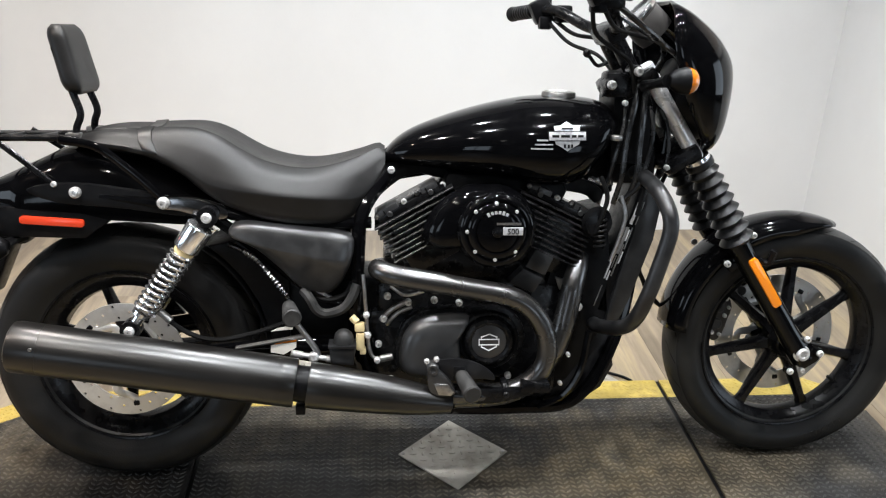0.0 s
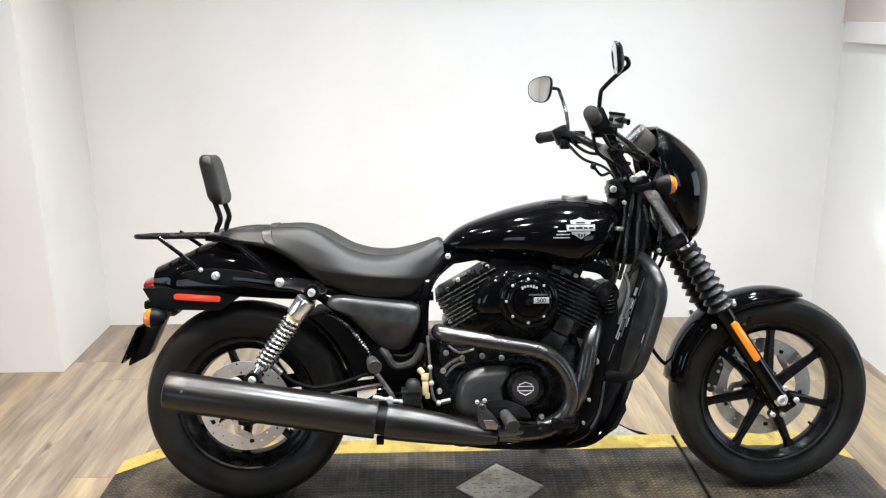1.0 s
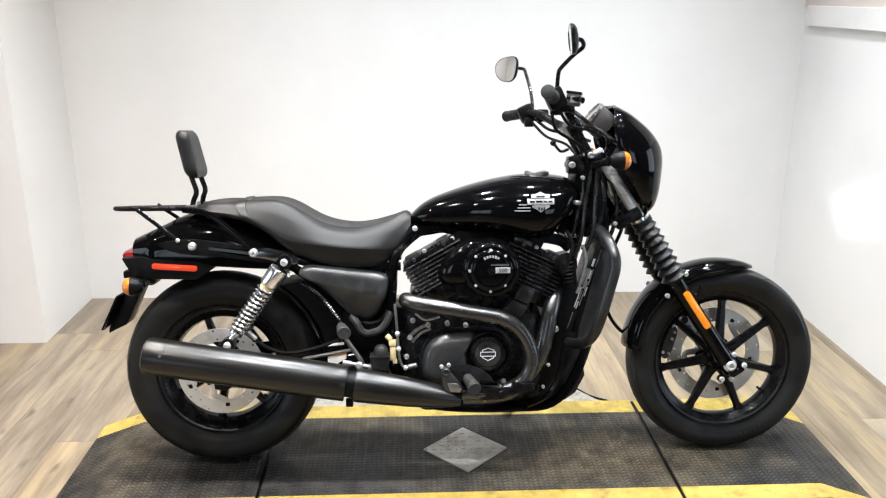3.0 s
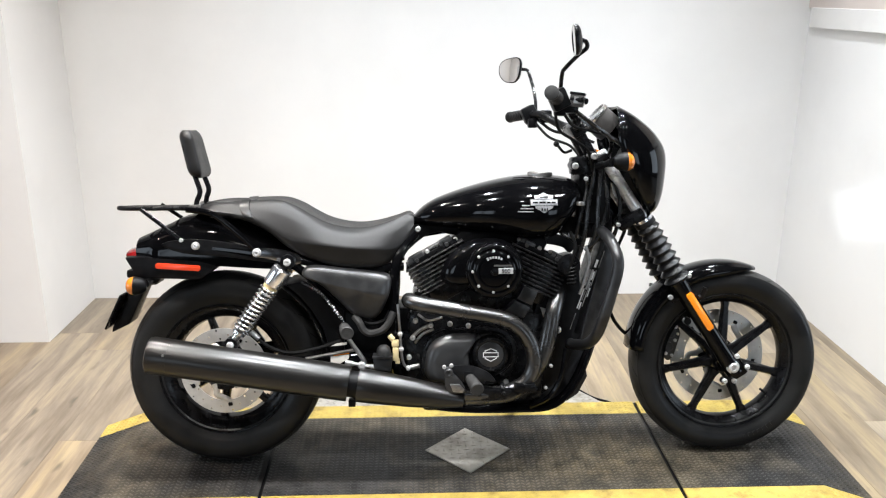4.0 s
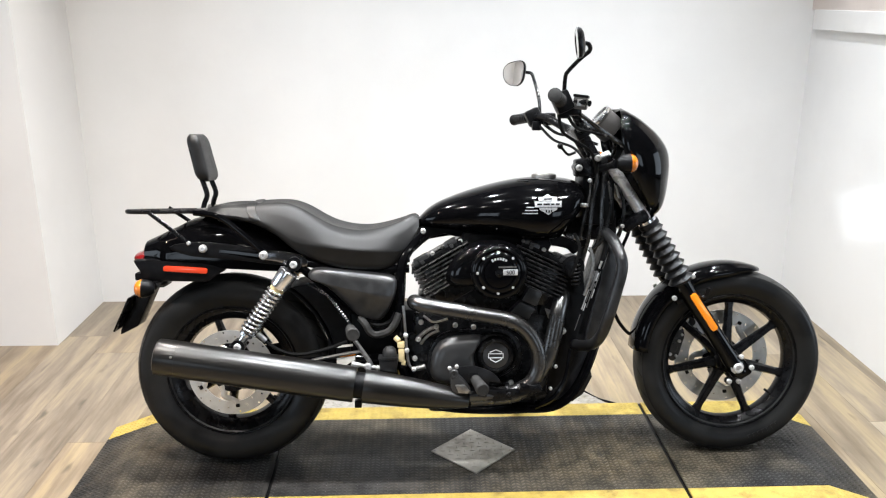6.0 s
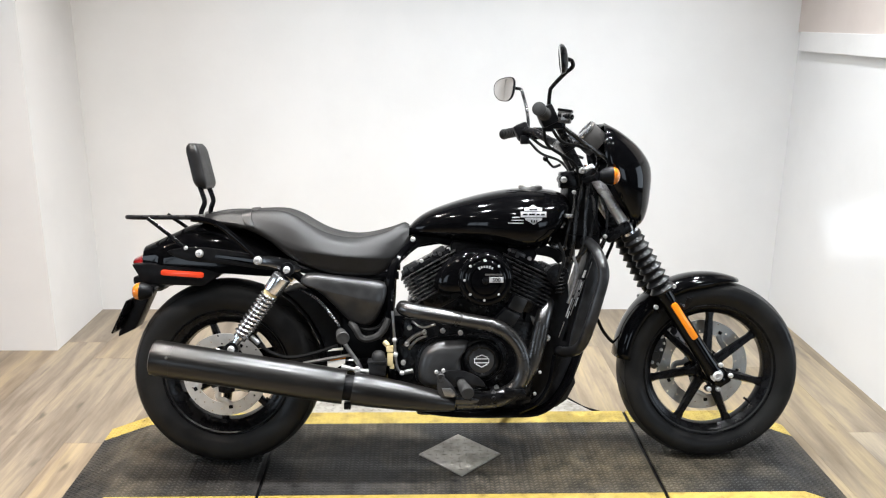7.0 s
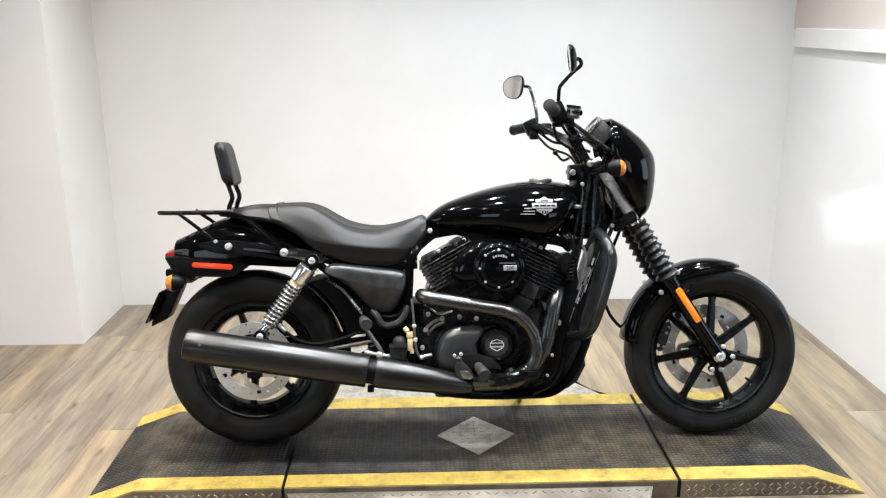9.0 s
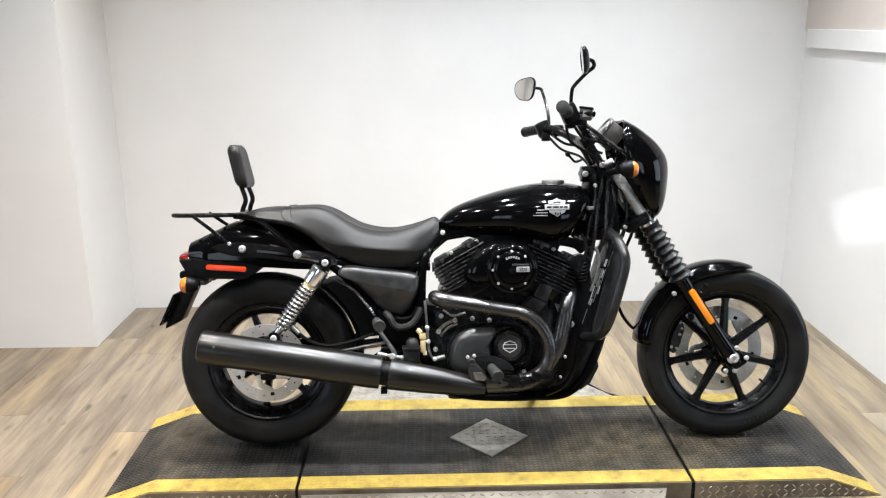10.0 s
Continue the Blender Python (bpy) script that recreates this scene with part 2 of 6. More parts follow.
def plank_material(name, joined=False):
    m = mat(name, (0.4, 0.3, 0.17), 0.42)
    t = m.node_tree
    b = t.nodes["Principled BSDF"]
    info = t.nodes.new("ShaderNodeNewGeometry" if joined else "ShaderNodeObjectInfo")
    pick = "Random Per Island" if joined else "Random"
    co = t.nodes.new("ShaderNodeTexCoord")
    add = t.nodes.new("ShaderNodeVectorMath")
    add.operation = "MULTIPLY_ADD"
    comb = t.nodes.new("ShaderNodeCombineXYZ")
    for k in range(3):
        t.links.new(info.outputs[pick], comb.inputs[k])
    t.links.new(comb.outputs[0], add.inputs[0])
    add.inputs[1].default_value = (37, 53, 19)
    t.links.new(co.outputs["Object"], add.inputs[2])
    mp = node(m, "ShaderNodeMapping", Scale=(15, 1.9, 1))
    t.links.new(add.outputs[0], mp.inputs[0])
    big = node(m, "ShaderNodeTexNoise", Scale=1.0, Detail=5.0, Roughness=0.6)
    t.links.new(mp.outputs[0], big.inputs["Vector"])
    mp2 = node(m, "ShaderNodeMapping", Scale=(90, 3, 1))
    t.links.new(add.outputs[0], mp2.inputs[0])
    fine = node(m, "ShaderNodeTexNoise", Scale=1.0, Detail=4.0)
    t.links.new(mp2.outputs[0], fine.inputs["Vector"])
    ramp = t.nodes.new("ShaderNodeValToRGB")
    e = ramp.color_ramp.elements
    e[0].position, e[0].color = 0.34, (0.125, 0.09, 0.053, 1)
    e[1].position, e[1].color = 0.5, (0.192, 0.148, 0.097, 1)
    third = e.new(0.62)
    third.color = (0.262, 0.2, 0.114, 1)
    t.links.new(big.outputs["Fac"], ramp.inputs[0])
    tone = node(m, "ShaderNodeHueSaturation")
    hv = node(m, "ShaderNodeMapRange", To_Min=0.86, To_Max=1.12)
    t.links.new(info.outputs[pick], hv.inputs["Value"])
    t.links.new(hv.outputs[0], tone.inputs["Value"])
    wn = t.nodes.new("ShaderNodeTexWhiteNoise")
    wn.noise_dimensions = "1D"
    t.links.new(info.outputs[pick], wn.inputs["W"])
    hs = node(m, "ShaderNodeMapRange", To_Min=0.74, To_Max=1.02)
    t.links.new(wn.outputs["Value"], hs.inputs["Value"])
    t.links.new(hs.outputs[0], tone.inputs["Saturation"])
    t.links.new(ramp.outputs[0], tone.inputs["Color"])
    mul = t.nodes.new("ShaderNodeMix")
    mul.data_type, mul.blend_type = "RGBA", "MULTIPLY"
    mul.inputs[0].default_value = 0.3
    t.links.new(tone.outputs[0], mul.inputs[6])
    fr = node(m, "ShaderNodeMapRange", From_Min=0.35, From_Max=0.6, To_Min=0.55, To_Max=1.1)
    t.links.new(fine.outputs["Fac"], fr.inputs["Value"])
    t.links.new(fr.outputs[0], mul.inputs[7])
    mp3 = node(m, "ShaderNodeMapping", Scale=(17, 5, 1))
    t.links.new(add.outputs[0], mp3.inputs[0])
    knot = node(m, "ShaderNodeTexNoise", Scale=1.0, Detail=2.0)
    t.links.new(mp3.outputs[0], knot.inputs["Vector"])
    kr = node(m, "ShaderNodeMapRange", From_Min=0.66, From_Max=0.76, To_Min=1.0, To_Max=0.45)
    t.links.new(knot.outputs["Fac"], kr.inputs["Value"])
    dark = t.nodes.new("ShaderNodeMix")
    dark.data_type, dark.blend_type = "RGBA", "MULTIPLY"
    dark.inputs[0].default_value = 1.0
    t.links.new(mul.outputs[2], dark.inputs[6])
    t.links.new(kr.outputs[0], dark.inputs[7])
    t.links.new(dark.outputs[2], b.inputs["Base Color"])
    bp = node(m, "ShaderNodeBump", Strength=0.15, Distance=0.001)
    t.links.new(fine.outputs["Fac"], bp.inputs["Height"])
    t.links.new(bp.outputs[0], b.inputs["Normal"])
    return m


PLANK = plank_material("oak_vinyl_plank")
PLANKFAR = plank_material("oak_vinyl_planks", True)

# ---------------------------------------------------------------- mesh helpers


def part(name, bm, material, parent=None, label="", smooth=35, kind=""):
    """Links a bmesh as one mesh object, under a thing or a part."""
    bmesh.ops.recalc_face_normals(bm, faces=bm.faces)
    me = bpy.data.meshes.new(name)
    bm.to_mesh(me)
    bm.free()
    me.materials.append(material)
    if smooth:
        me.polygons.foreach_set("use_smooth", [True] * len(me.polygons))
        me.set_sharp_from_angle(angle=radians(smooth))
    ob = new(name, me)
    if parent:
        ob.parent = parent
    if label or kind:
        tagged(ob, label=label, kind=kind)
    return ob


def join(*bms):
    """One bmesh out of several."""
    out = bms[0]
    for b in bms[1:]:
        me = bpy.data.meshes.new("tmp")
        b.to_mesh(me)
        b.free()
        out.from_mesh(me)
        bpy.data.meshes.remove(me)
    return out


def box(cx, cy, cz, sx, sy, sz, bevel=0.0, m=None, segs=2):
    bm = bmesh.new()
    bmesh.ops.create_cube(bm, size=1)
    bmesh.ops.scale(bm, vec=(sx, sy, sz), verts=bm.verts)
    if bevel:
        bmesh.ops.bevel(bm, geom=bm.edges[:], offset=bevel, segments=segs, affect="EDGES", profile=0.6)
    if m:
        bmesh.ops.transform(bm, matrix=m, verts=bm.verts)
    bmesh.ops.translate(bm, vec=(cx, cy, cz), verts=bm.verts)
    return bm


def skin(rings, closed=True, cap=True):
    """Faces between rings of equally many points."""
    bm = bmesh.new()
    rows = [[bm.verts.new(p) for p in ring] for ring in rings]
    n = len(rows[0])
    for a, b in zip(rows, rows[1:]):
        for k in range(n if closed else n - 1):
            bm.faces.new((a[k], a[(k + 1) % n], b[(k + 1) % n], b[k]))
    if cap and closed:
        bm.faces.new(rows[0])
        bm.faces.new(rows[-1][::-1])
    return bm


def frame_of(d):
    d = Vector(d).normalized()
    u = d.cross(Vector((0, 1, 0)))
    if u.length < 0.05:
        u = d.cross(Vector((0, 0, 1)))
    u.normalize()
    return d, u, d.cross(u)


def lathe(origin, axis, profile, segs=32, cap=True):
    """A turned form: profile of (radius, height along axis)."""
    d, u, v = frame_of(axis)
    o = Vector(origin)
    rings = [[o + d * h + (u * math.cos(a) + v * math.sin(a)) * max(r, 1e-5) for a in (2 * math.pi * k / segs for k in range(segs))]
             for r, h in profile]
    return skin(rings, cap=cap)


def rod(p, q, r, segs=12, r2=None):
    p, q = Vector(p), Vector(q)
    n = (q - p).length
    r2 = r if r2 is None else r2
    e = min(r, r2, n / 2) * 0.2
    return lathe(p, q - p, [(r - e, 0), (r, e), (r2, n - e), (r2 - e, n)], segs)


def spline(points, per=6):
    """A smooth line through the points (Catmull-Rom)."""
    p = [Vector(q) for q in points]
    p = [p[0] * 2 - p[1]] + p + [p[-1] * 2 - p[-2]]
    out = []
    for i in range(1, len(p) - 2):
        for k in range(per):
            t = k / per
            a, b, c, d = p[i - 1:i + 3]
            out.append(0.5 * (2 * b + (c - a) * t + (2 * a - 5 * b + 4 * c - d) * t * t + (3 * b - a - 3 * c + d) * t ** 3))
    return out + [p[-2]]


def tube(points, r, segs=10, per=6, flat=1.0):
    """A round pipe along a smooth line; r is a number or one radius for each point given."""
    line = spline(points, per)
    if isinstance(r, (int, float)):
        radii = [r] * len(line)
    else:
        radii = list(np.interp(np.linspace(0, len(r) - 1, len(line)), range(len(r)), r))
    rings = []
    up = None
    for i, q in enumerate(line):
        d = (line[min(i + 1, len(line) - 1)] - line[max(i - 1, 0)]).normalized()
        if up is None:
            up = frame_of(d)[1]
        up = (up - d * up.dot(d)).normalized()
        v = d.cross(up)
        rings.append([q + (up * math.cos(a) + v * math.sin(a) * flat) * radii[i] for a in (2 * math.pi * k / segs for k in range(segs))])
    return skin(rings)


def slab(outline, y0, y1, bevel=0.0, segs=2):
    """An outline in x, z with a thickness in y."""
    bm = bmesh.new()
    a = [bm.verts.new((x, y0, z)) for x, z in outline]
    f = bm.faces.new(a)
    ext = bmesh.ops.extrude_face_region(bm, geom=[f])
    bmesh.ops.translate(bm, vec=(0, y1 - y0, 0), verts=[g for g in ext["geom"] if isinstance(g, bmesh.types.BMVert)])
    bmesh.ops.recalc_face_normals(bm, faces=bm.faces)
    if bevel:
        bmesh.ops.bevel(bm, geom=bm.edges[:], offset=bevel, segments=segs, affect="EDGES", profile=0.6, clamp_overlap=True)
    return bm


def smooth_outline(points, per=4):
    """A closed smooth outline through points in x, z."""
    p = [Vector((x, 0, z)) for x, z in points]
    n = len(p)
    out = []
    for i in range(n):
        a, b, c, d = p[i - 1], p[i], p[(i + 1) % n], p[(i + 2) % n]
        for k in range(per):
            t = k / per
            q = 0.5 * (2 * b + (c - a) * t + (2 * a - 5 * b + 4 * c - d) * t * t + (3 * b - a - 3 * c + d) * t ** 3)
            out.append((q.x, q.z))
    return out


def curve_of(pairs):
    """A smooth function through (x, value) pairs."""
    line = spline([(x, 0, v) for x, v in pairs], 8)
    xs, vs = [q.x for q in line], [q.z for q in line]
    return lambda x: float(np.interp(x, xs, vs))


def bolt(p, d=(0, -1, 0), r=0.007, h=0.006):
    return lathe(p, d, [(r, 0), (r, h * 0.6), (r * 0.7, h), (r * 0.35, h), (r * 0.3, h * 0.5)], 12)


def thing(name, label, category, group="", m=None):
    ob = new(name)
    tagged(ob, label, category, group)
    if m:
        ob.matrix_world = m
    return ob


def structure(name, bm, material, label=""):
    return tagged(part(name, bm, material, smooth=0), label=label, kind="structure")


# ---------------------------------------------------------------- the room
FLOOR = -0.062
BACK = 1.555
floor = structure("floor", box(0, -2.2, FLOOR - 0.055, 10.4, 8.0, 0.1), mat("plank_joint", (0.16, 0.12, 0.075), 0.8), "oak-look plank floor with worn planks")
structure("wall_back", box(-0.05, BACK + 0.06, 1.25, 3.6, 0.12, 2.7), WALL, "plain white painted back wall")
structure("wall_pier", box(-2.74, (1.022 + BACK + 0.12) / 2, 1.25, 2.0, BACK + 0.12 - 1.022, 2.7), WALL, "white painted wall corner standing forward")
# the side wall stands back below a trim board; the beige wall above is flush with the board's back
right = box(0.06, -0.77, -0.15, 0.12, 1.65, 2.762 - 1.38)
bmesh.ops.transform(right, matrix=pose(1.607, BACK, 0.69 + 0.077, 0, 0, -0.5), verts=right.verts)
structure("wall_right", right, WALL, "white painted side wall with a trim board")
upper = box(0.073, -0.77, 0, 0.146, 1.65, 1.31)
bmesh.ops.transform(upper, matrix=pose(1.598, BACK, 1.307 + 0.652, 0, 0, -0.5), verts=upper.verts)
structure("wall_right_upper", upper, BEIGE, "beige wall above the trim board")
trim = box(0.018, -0.825, 0, 0.036, 1.54, 0.086, 0.003)
bmesh.ops.transform(trim, matrix=pose(1.588, BACK, 1.262, 0, 0, -0.5), verts=trim.verts)
structure("trim", trim, TRIM, "white trim board along the side wall")
structure("wall_west", box(-5.2, -4.75, 1.25, 0.12, 2.7, 2.7), DARKROOM)
structure("wall_west", box(-5.2, 0.3, 1.25, 0.12, 1.6, 2.7), DARKROOM)
structure("wall_west", box(-5.2, -1.95, 0.2, 0.12, 2.9, 0.6), DARKROOM)
structure("wall_west", box(-5.2, -1.95, 2.35, 0.12, 2.9, 0.5), DARKROOM)
structure("backdrop", box(-5.4, -1.95, 1.3, 0.02, 3.3, 2.0), GLOW)
west = tagged(part("window_3", box(-5.2, -1.95, 1.3, 0.06, 0.07, 1.6, 0.004), TRIM), "white window with two panes", kind="structure")
part("window_frame", join(box(-5.2, -3.375, 1.3, 0.06, 0.05, 1.6), box(-5.2, -0.525, 1.3, 0.06, 0.05, 1.6), box(-5.2, -1.95, 0.525, 0.07, 2.8, 0.05), box(-5.2, -1.95, 2.075, 0.07, 2.8, 0.05)), TRIM, west)
structure("wall_east", box(5.2, 0.6, 1.25, 0.12, 1.2, 2.7), DARKROOM)
structure("wall_east", box(5.2, -4.2, 1.25, 0.12, 4.0, 2.7), DARKROOM)
structure("wall_east", box(5.2, -1.1, 0.1, 0.12, 2.2, 0.4), DARKROOM)
structure("wall_east", box(5.2, -1.1, 2.35, 0.12, 2.2, 0.5), DARKROOM)
structure("backdrop", box(5.4, -1.1, 1.2, 0.02, 2.6, 2.2), GLOW)
structure("wall_north", box(3.42, 0.9, 1.25, 3.44, 0.12, 2.7), DARKROOM)
structure("wall_northwest", box(-4.4, 1.1, 1.25, 1.4, 0.12, 2.7), DARKROOM)
for a, b in ((-5.2, -3.6), (-2.2, 2.6), (4.2, 5.2)):
    structure("wall_south", box((a + b) / 2, -6.1, 1.25, b - a, 0.12, 2.7), DARKROOM)
for k, xc in enumerate((-2.9, 3.4)):
    w = 1.4 if k == 0 else 1.6
    structure("wall_south", box(xc, -6.1, 0.3, w, 0.12, 0.8), DARKROOM)
    structure("wall_south", box(xc, -6.1, 2.35, w, 0.12, 0.5), DARKROOM)
    structure("backdrop", box(xc, -6.3, 1.4, w + 0.4, 0.02, 1.8), GLOW)
    win = tagged(part("window_%d" % (k + 1), box(xc, -6.1, 1.4, 0.05, 0.06, 1.4, 0.004), TRIM), "white window with two panes", kind="structure")
    part("window_frame", join(box(xc - w / 2 + 0.025, -6.1, 1.4, 0.05, 0.06, 1.4), box(xc + w / 2 - 0.025, -6.1, 1.4, 0.05, 0.06, 1.4),
                              box(xc, -6.1, 0.725, w, 0.07, 0.05), box(xc, -6.1, 2.075, w, 0.07, 0.05)), TRIM, win)
structure("ceiling", box(0, -2.2, CEIL + 0.05, 10.6, 8.2, 0.1), CEILM, "plain ceiling with round lamps")
for lx, ly, watts in LAMPS:
    t = thing("ceiling_lamp", "round white ceiling lamp, lit", "lamp", "ceiling lamps", pose(lx, ly, CEIL))
    part("housing", lathe((0, 0, 0), (0, 0, -1), [(0.105, 0), (0.105, 0.02), (0.1, 0.024)], 24), TRIM, t)
    part("diffuser", lathe((0, 0, -0.0245), (0, 0, -1), [(0.06, 0), (0.06, 0.004), (0.055, 0.006)], 24), LED, t)

# ---------------------------------------------------------------- the platform
X0, X1, XA, XB = -1.24, 1.155, -1.075, 0.99   # foot and head of the two end ramps
SEAMS = (-0.632, 0.572)
YN, YNI, YFI, YF = -0.306, -0.236, 0.212, 0.296


def top_z(x):
    return float(np.interp(x, (X0, XA, XB, X1), (FLOOR + 0.003, 0, 0, FLOOR + 0.003)))


def section(a, b):
    xs = [a] + [x for x in (XA, XB) if a < x < b] + [b]
    return [(x, top_z(x)) for x in xs] + [(b, FLOOR)] * (top_z(b) > FLOOR + 0.01) + [(a, FLOOR)] * (top_z(a) > FLOOR + 0.01)


def lugs(spots, size=(0.0094, 0.0028, 0.0016)):
    """Raised lens-shaped treads; spots of (x, y, z, turn)."""
    bm = bmesh.new()
    l, w, h = size
    for x, y, z, a in spots:
        c, s = math.cos(a), math.sin(a)
        ring = [(l, 0), (l * 0.4, w), (-l * 0.4, w), (-l, 0), (-l * 0.4, -w), (l * 0.4, -w)]
        low = [bm.verts.new((x + c * u - s * v, y + s * u + c * v, z - 0.0005)) for u, v in ring]
        top = [bm.verts.new((x + (c * u - s * v) * 0.62, y + (s * u + c * v) * 0.62, z + h)) for u, v in ring]
        bm.faces.new(top)
        for k in range(6):
            bm.faces.new((low[k], low[(k + 1) % 6], top[(k + 1) % 6], top[k]))
    return bm


def lug_grid(a, b, y0, y1, step=0.0148, zf=top_z, skip=None):
    out = []
    for i in range(int((b - a) / step)):
        for j in range(max(1, int((y1 - y0) / step))):
            x, y = a + (i + 0.5) * step, y0 + (j + 0.5) * (y1 - y0) / max(1, int((y1 - y0) / step))
            if skip and skip(x, y):
                continue
            out.append((x, y, zf(x), radians(42 if i % 2 else -42)))
    return out


DX, DY, DR = -0.028, -0.007, 0.132


def in_diamond(x, y):
    return abs(x - DX) + abs(y - DY) < DR + 0.012


platform = thing("motorcycle_platform", "low black tread-plate platform with yellow edge stripes, resting on the floor", "platform", "", pose(0, 0, 0, 0, 0, 0.3))
for a, b in ((X0, SEAMS[0] - 0.005), (SEAMS[0] + 0.005, SEAMS[1] - 0.006), (SEAMS[1] + 0.006, X1)):
    deck = part("deck", slab(section(a, b), YNI, YFI), DECK, platform, "worn black tread plate", smooth=0)
    part("deck_treads", lugs(lug_grid(a, b, YNI, YFI, skip=in_diamond)), LUG, deck, smooth=0, kind="stuff")
    for y0, y1 in ((YN, YNI), (YFI, YF)):
        stripe = part("edge_stripe", slab(section(a, b), y0, y1), YELLOW, platform, "scuffed yellow edge stripe", smooth=0)
        part("stripe_treads", lugs(lug_grid(a, b, y0, y1), (0.0094, 0.0028, 0.0008)), YELLOW, stripe, smooth=0, kind="stuff")
    for y0, y1 in ((YN - 0.004, YN - 0.0005), (YF + 0.0005, YF + 0.004)):
        part("side_plate", slab([(x, z - 0.003) if z > FLOOR + 0.001 else (x, z) for x, z in section(a, b)], y0, y1), PLATEDARK, platform, "dull metal tread plate", smooth=0)
# black filler added in each seam: the gap's shade put into colour
for sx in SEAMS:
    part("seam_filler", box(sx + 0.0005, (YN + YF) / 2, (FLOOR - 0.006) / 2, 0.0125, YF - YN + 0.002, -FLOOR - 0.006), PLASTIC, platform, smooth=0)
hatch = part("diamond_plate", box(DX, DY, 0.002, DR * 1.414, DR * 1.414, 0.004, 0.0015, pose(0, 0, 0, 0, 0, 45)), PLATE, platform, "bare aluminium tread plate set as a diamond", smooth=0)
marks = [(DX - DR + 0.0235 * (i + 0.5), DY - DR + 0.0235 * (j + 0.5), 0.004, radians(90 * ((i + j) % 2))) for i in range(11) for j in range(11)]
part("plate_treads", lugs([q for q in marks if abs(q[0] - DX) + abs(q[1] - DY) < DR - 0.014], (0.0105, 0.003, 0.0014)), PLATE, hatch, smooth=0, kind="stuff")
for p in ((DX + DR - 0.012, DY), (DX - DR + 0.012, DY)):
    part("screw", lathe((p[0], p[1], 0.004), (0, 0, 1), [(0.005, 0), (0.005, 0.0015), (0.003, 0.002)], 10), STEEL, hatch)
for s, y0, y1 in ((1, YF + 0.005, 0.535), (-1, YN - 0.005, -0.545)):
    bm = bmesh.new()
    pts = [(-0.62, y0, -0.018), (0.49, y0, -0.018), (0.40, y1, FLOOR + 0.003), (-0.53, y1, FLOOR + 0.003)]
    a = [bm.verts.new(p) for p in pts]
    b = [bm.verts.new((x, y, FLOOR)) for x, y, z in pts]
    bm.faces.new(a)
    for k in range(4):
        bm.faces.new((a[k], a[(k + 1) % 4], b[(k + 1) % 4], b[k]))
    # near plate is darker than the far: dirt, and dimmer light put into colour
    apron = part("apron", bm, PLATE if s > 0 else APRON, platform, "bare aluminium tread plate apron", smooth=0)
    spots = []
    for i in range(38):
        for j in range(8):
            f = (j + 0.5) / 8
            x, y = -0.6 + (i + 0.5) * 0.0285, y0 + (y1 - y0) * f
            if -0.61 + 0.09 * f < x < 0.48 - 0.09 * f:
                spots.append((x, y, -0.018 + (FLOOR + 0.021) * f, radians(45 if (i + j) % 2 else -45)))
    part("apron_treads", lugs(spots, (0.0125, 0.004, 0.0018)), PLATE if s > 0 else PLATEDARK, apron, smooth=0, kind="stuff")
# treads on the upright side plates
for a, b in ((X0 + 0.02, SEAMS[0] - 0.015), (SEAMS[1] + 0.015, X1 - 0.02)):
    spots = [(a + (i + 0.5) * 0.0235, 0.009 + 0.0152 * j, 0.0, radians(45 if (i + j) % 2 else -45)) for i in range(int((b - a) / 0.0235)) for j in range(4)]
    bm = lugs([q for q in spots if q[1] + 0.008 < top_z(q[0]) - FLOOR], (0.0105, 0.0032, 0.0018))
    bmesh.ops.transform(bm, matrix=Matrix.Translation((0, YN - 0.004, FLOOR)) @ pose(0, 0, 0, 90), verts=bm.verts)
    part("side_treads", bm, SIDETREAD, platform, smooth=0, kind="stuff")

cord = thing("power_cord", "thin black power cord lying on the floor beside the platform", "cord")
part("cable", tube([(0.572, 0.305, FLOOR + 0.02), (0.56, 0.33, FLOOR + 0.006), (0.52, 0.40, FLOOR + 0.005), (0.45, 0.46, FLOOR + 0.005), (0.38, 0.62, FLOOR + 0.005), (0.36, 0.9, FLOOR + 0.005)], 0.004, 8), RUBBER, cord)

# ---------------------------------------------------------------- the motorcycle
bike = thing("motorcycle", "black cruiser motorcycle leaning on its side stand on the platform", "motorcycle", "", pose(0, -0.02, 0, -9))
RAKE = radians(33.5)
UP = Vector((-math.sin(RAKE), 0, math.cos(RAKE)))     # along the fork, upwards
FA = Vector((0.757, 0.018, 0.287))                    # front axle, the bars turned a little away
RA = Vector((-0.75, 0, 0.288))                        # rear axle


def on_fork(s, y=0.0, ahead=0.0):
    return FA + UP * s + Vector((UP.z, 0, -UP.x)) * ahead + Vector((0, y, 0))


def tyre_mesh(c, R, rim_r, half, segs=72):
    """A tyre with a round tread and flat walls."""
    prof = [(rim_r - 0.006, -half * 0.62), (rim_r + 0.002, -half * 0.74), (rim_r + 0.01, -half * 0.76), (rim_r + 0.02, -half * 0.9), (rim_r + (R - rim_r) * 0.45, -half),
            (rim_r + (R - rim_r) * 0.68, -half * 0.985), (rim_r + (R - rim_r) * 0.83, -half * 0.86), (rim_r + (R - rim_r) * 0.94, -half * 0.58), (R - 0.0015, -half * 0.28), (R, 0)]
    prof = prof + [(r, -h) for r, h in prof[-2::-1]]
    prof += [(rim_r - 0.006, half * 0.3), (rim_r - 0.006, -half * 0.3)]
    return lathe(c, (0, 1, 0), prof + [prof[0]], segs, cap=False)


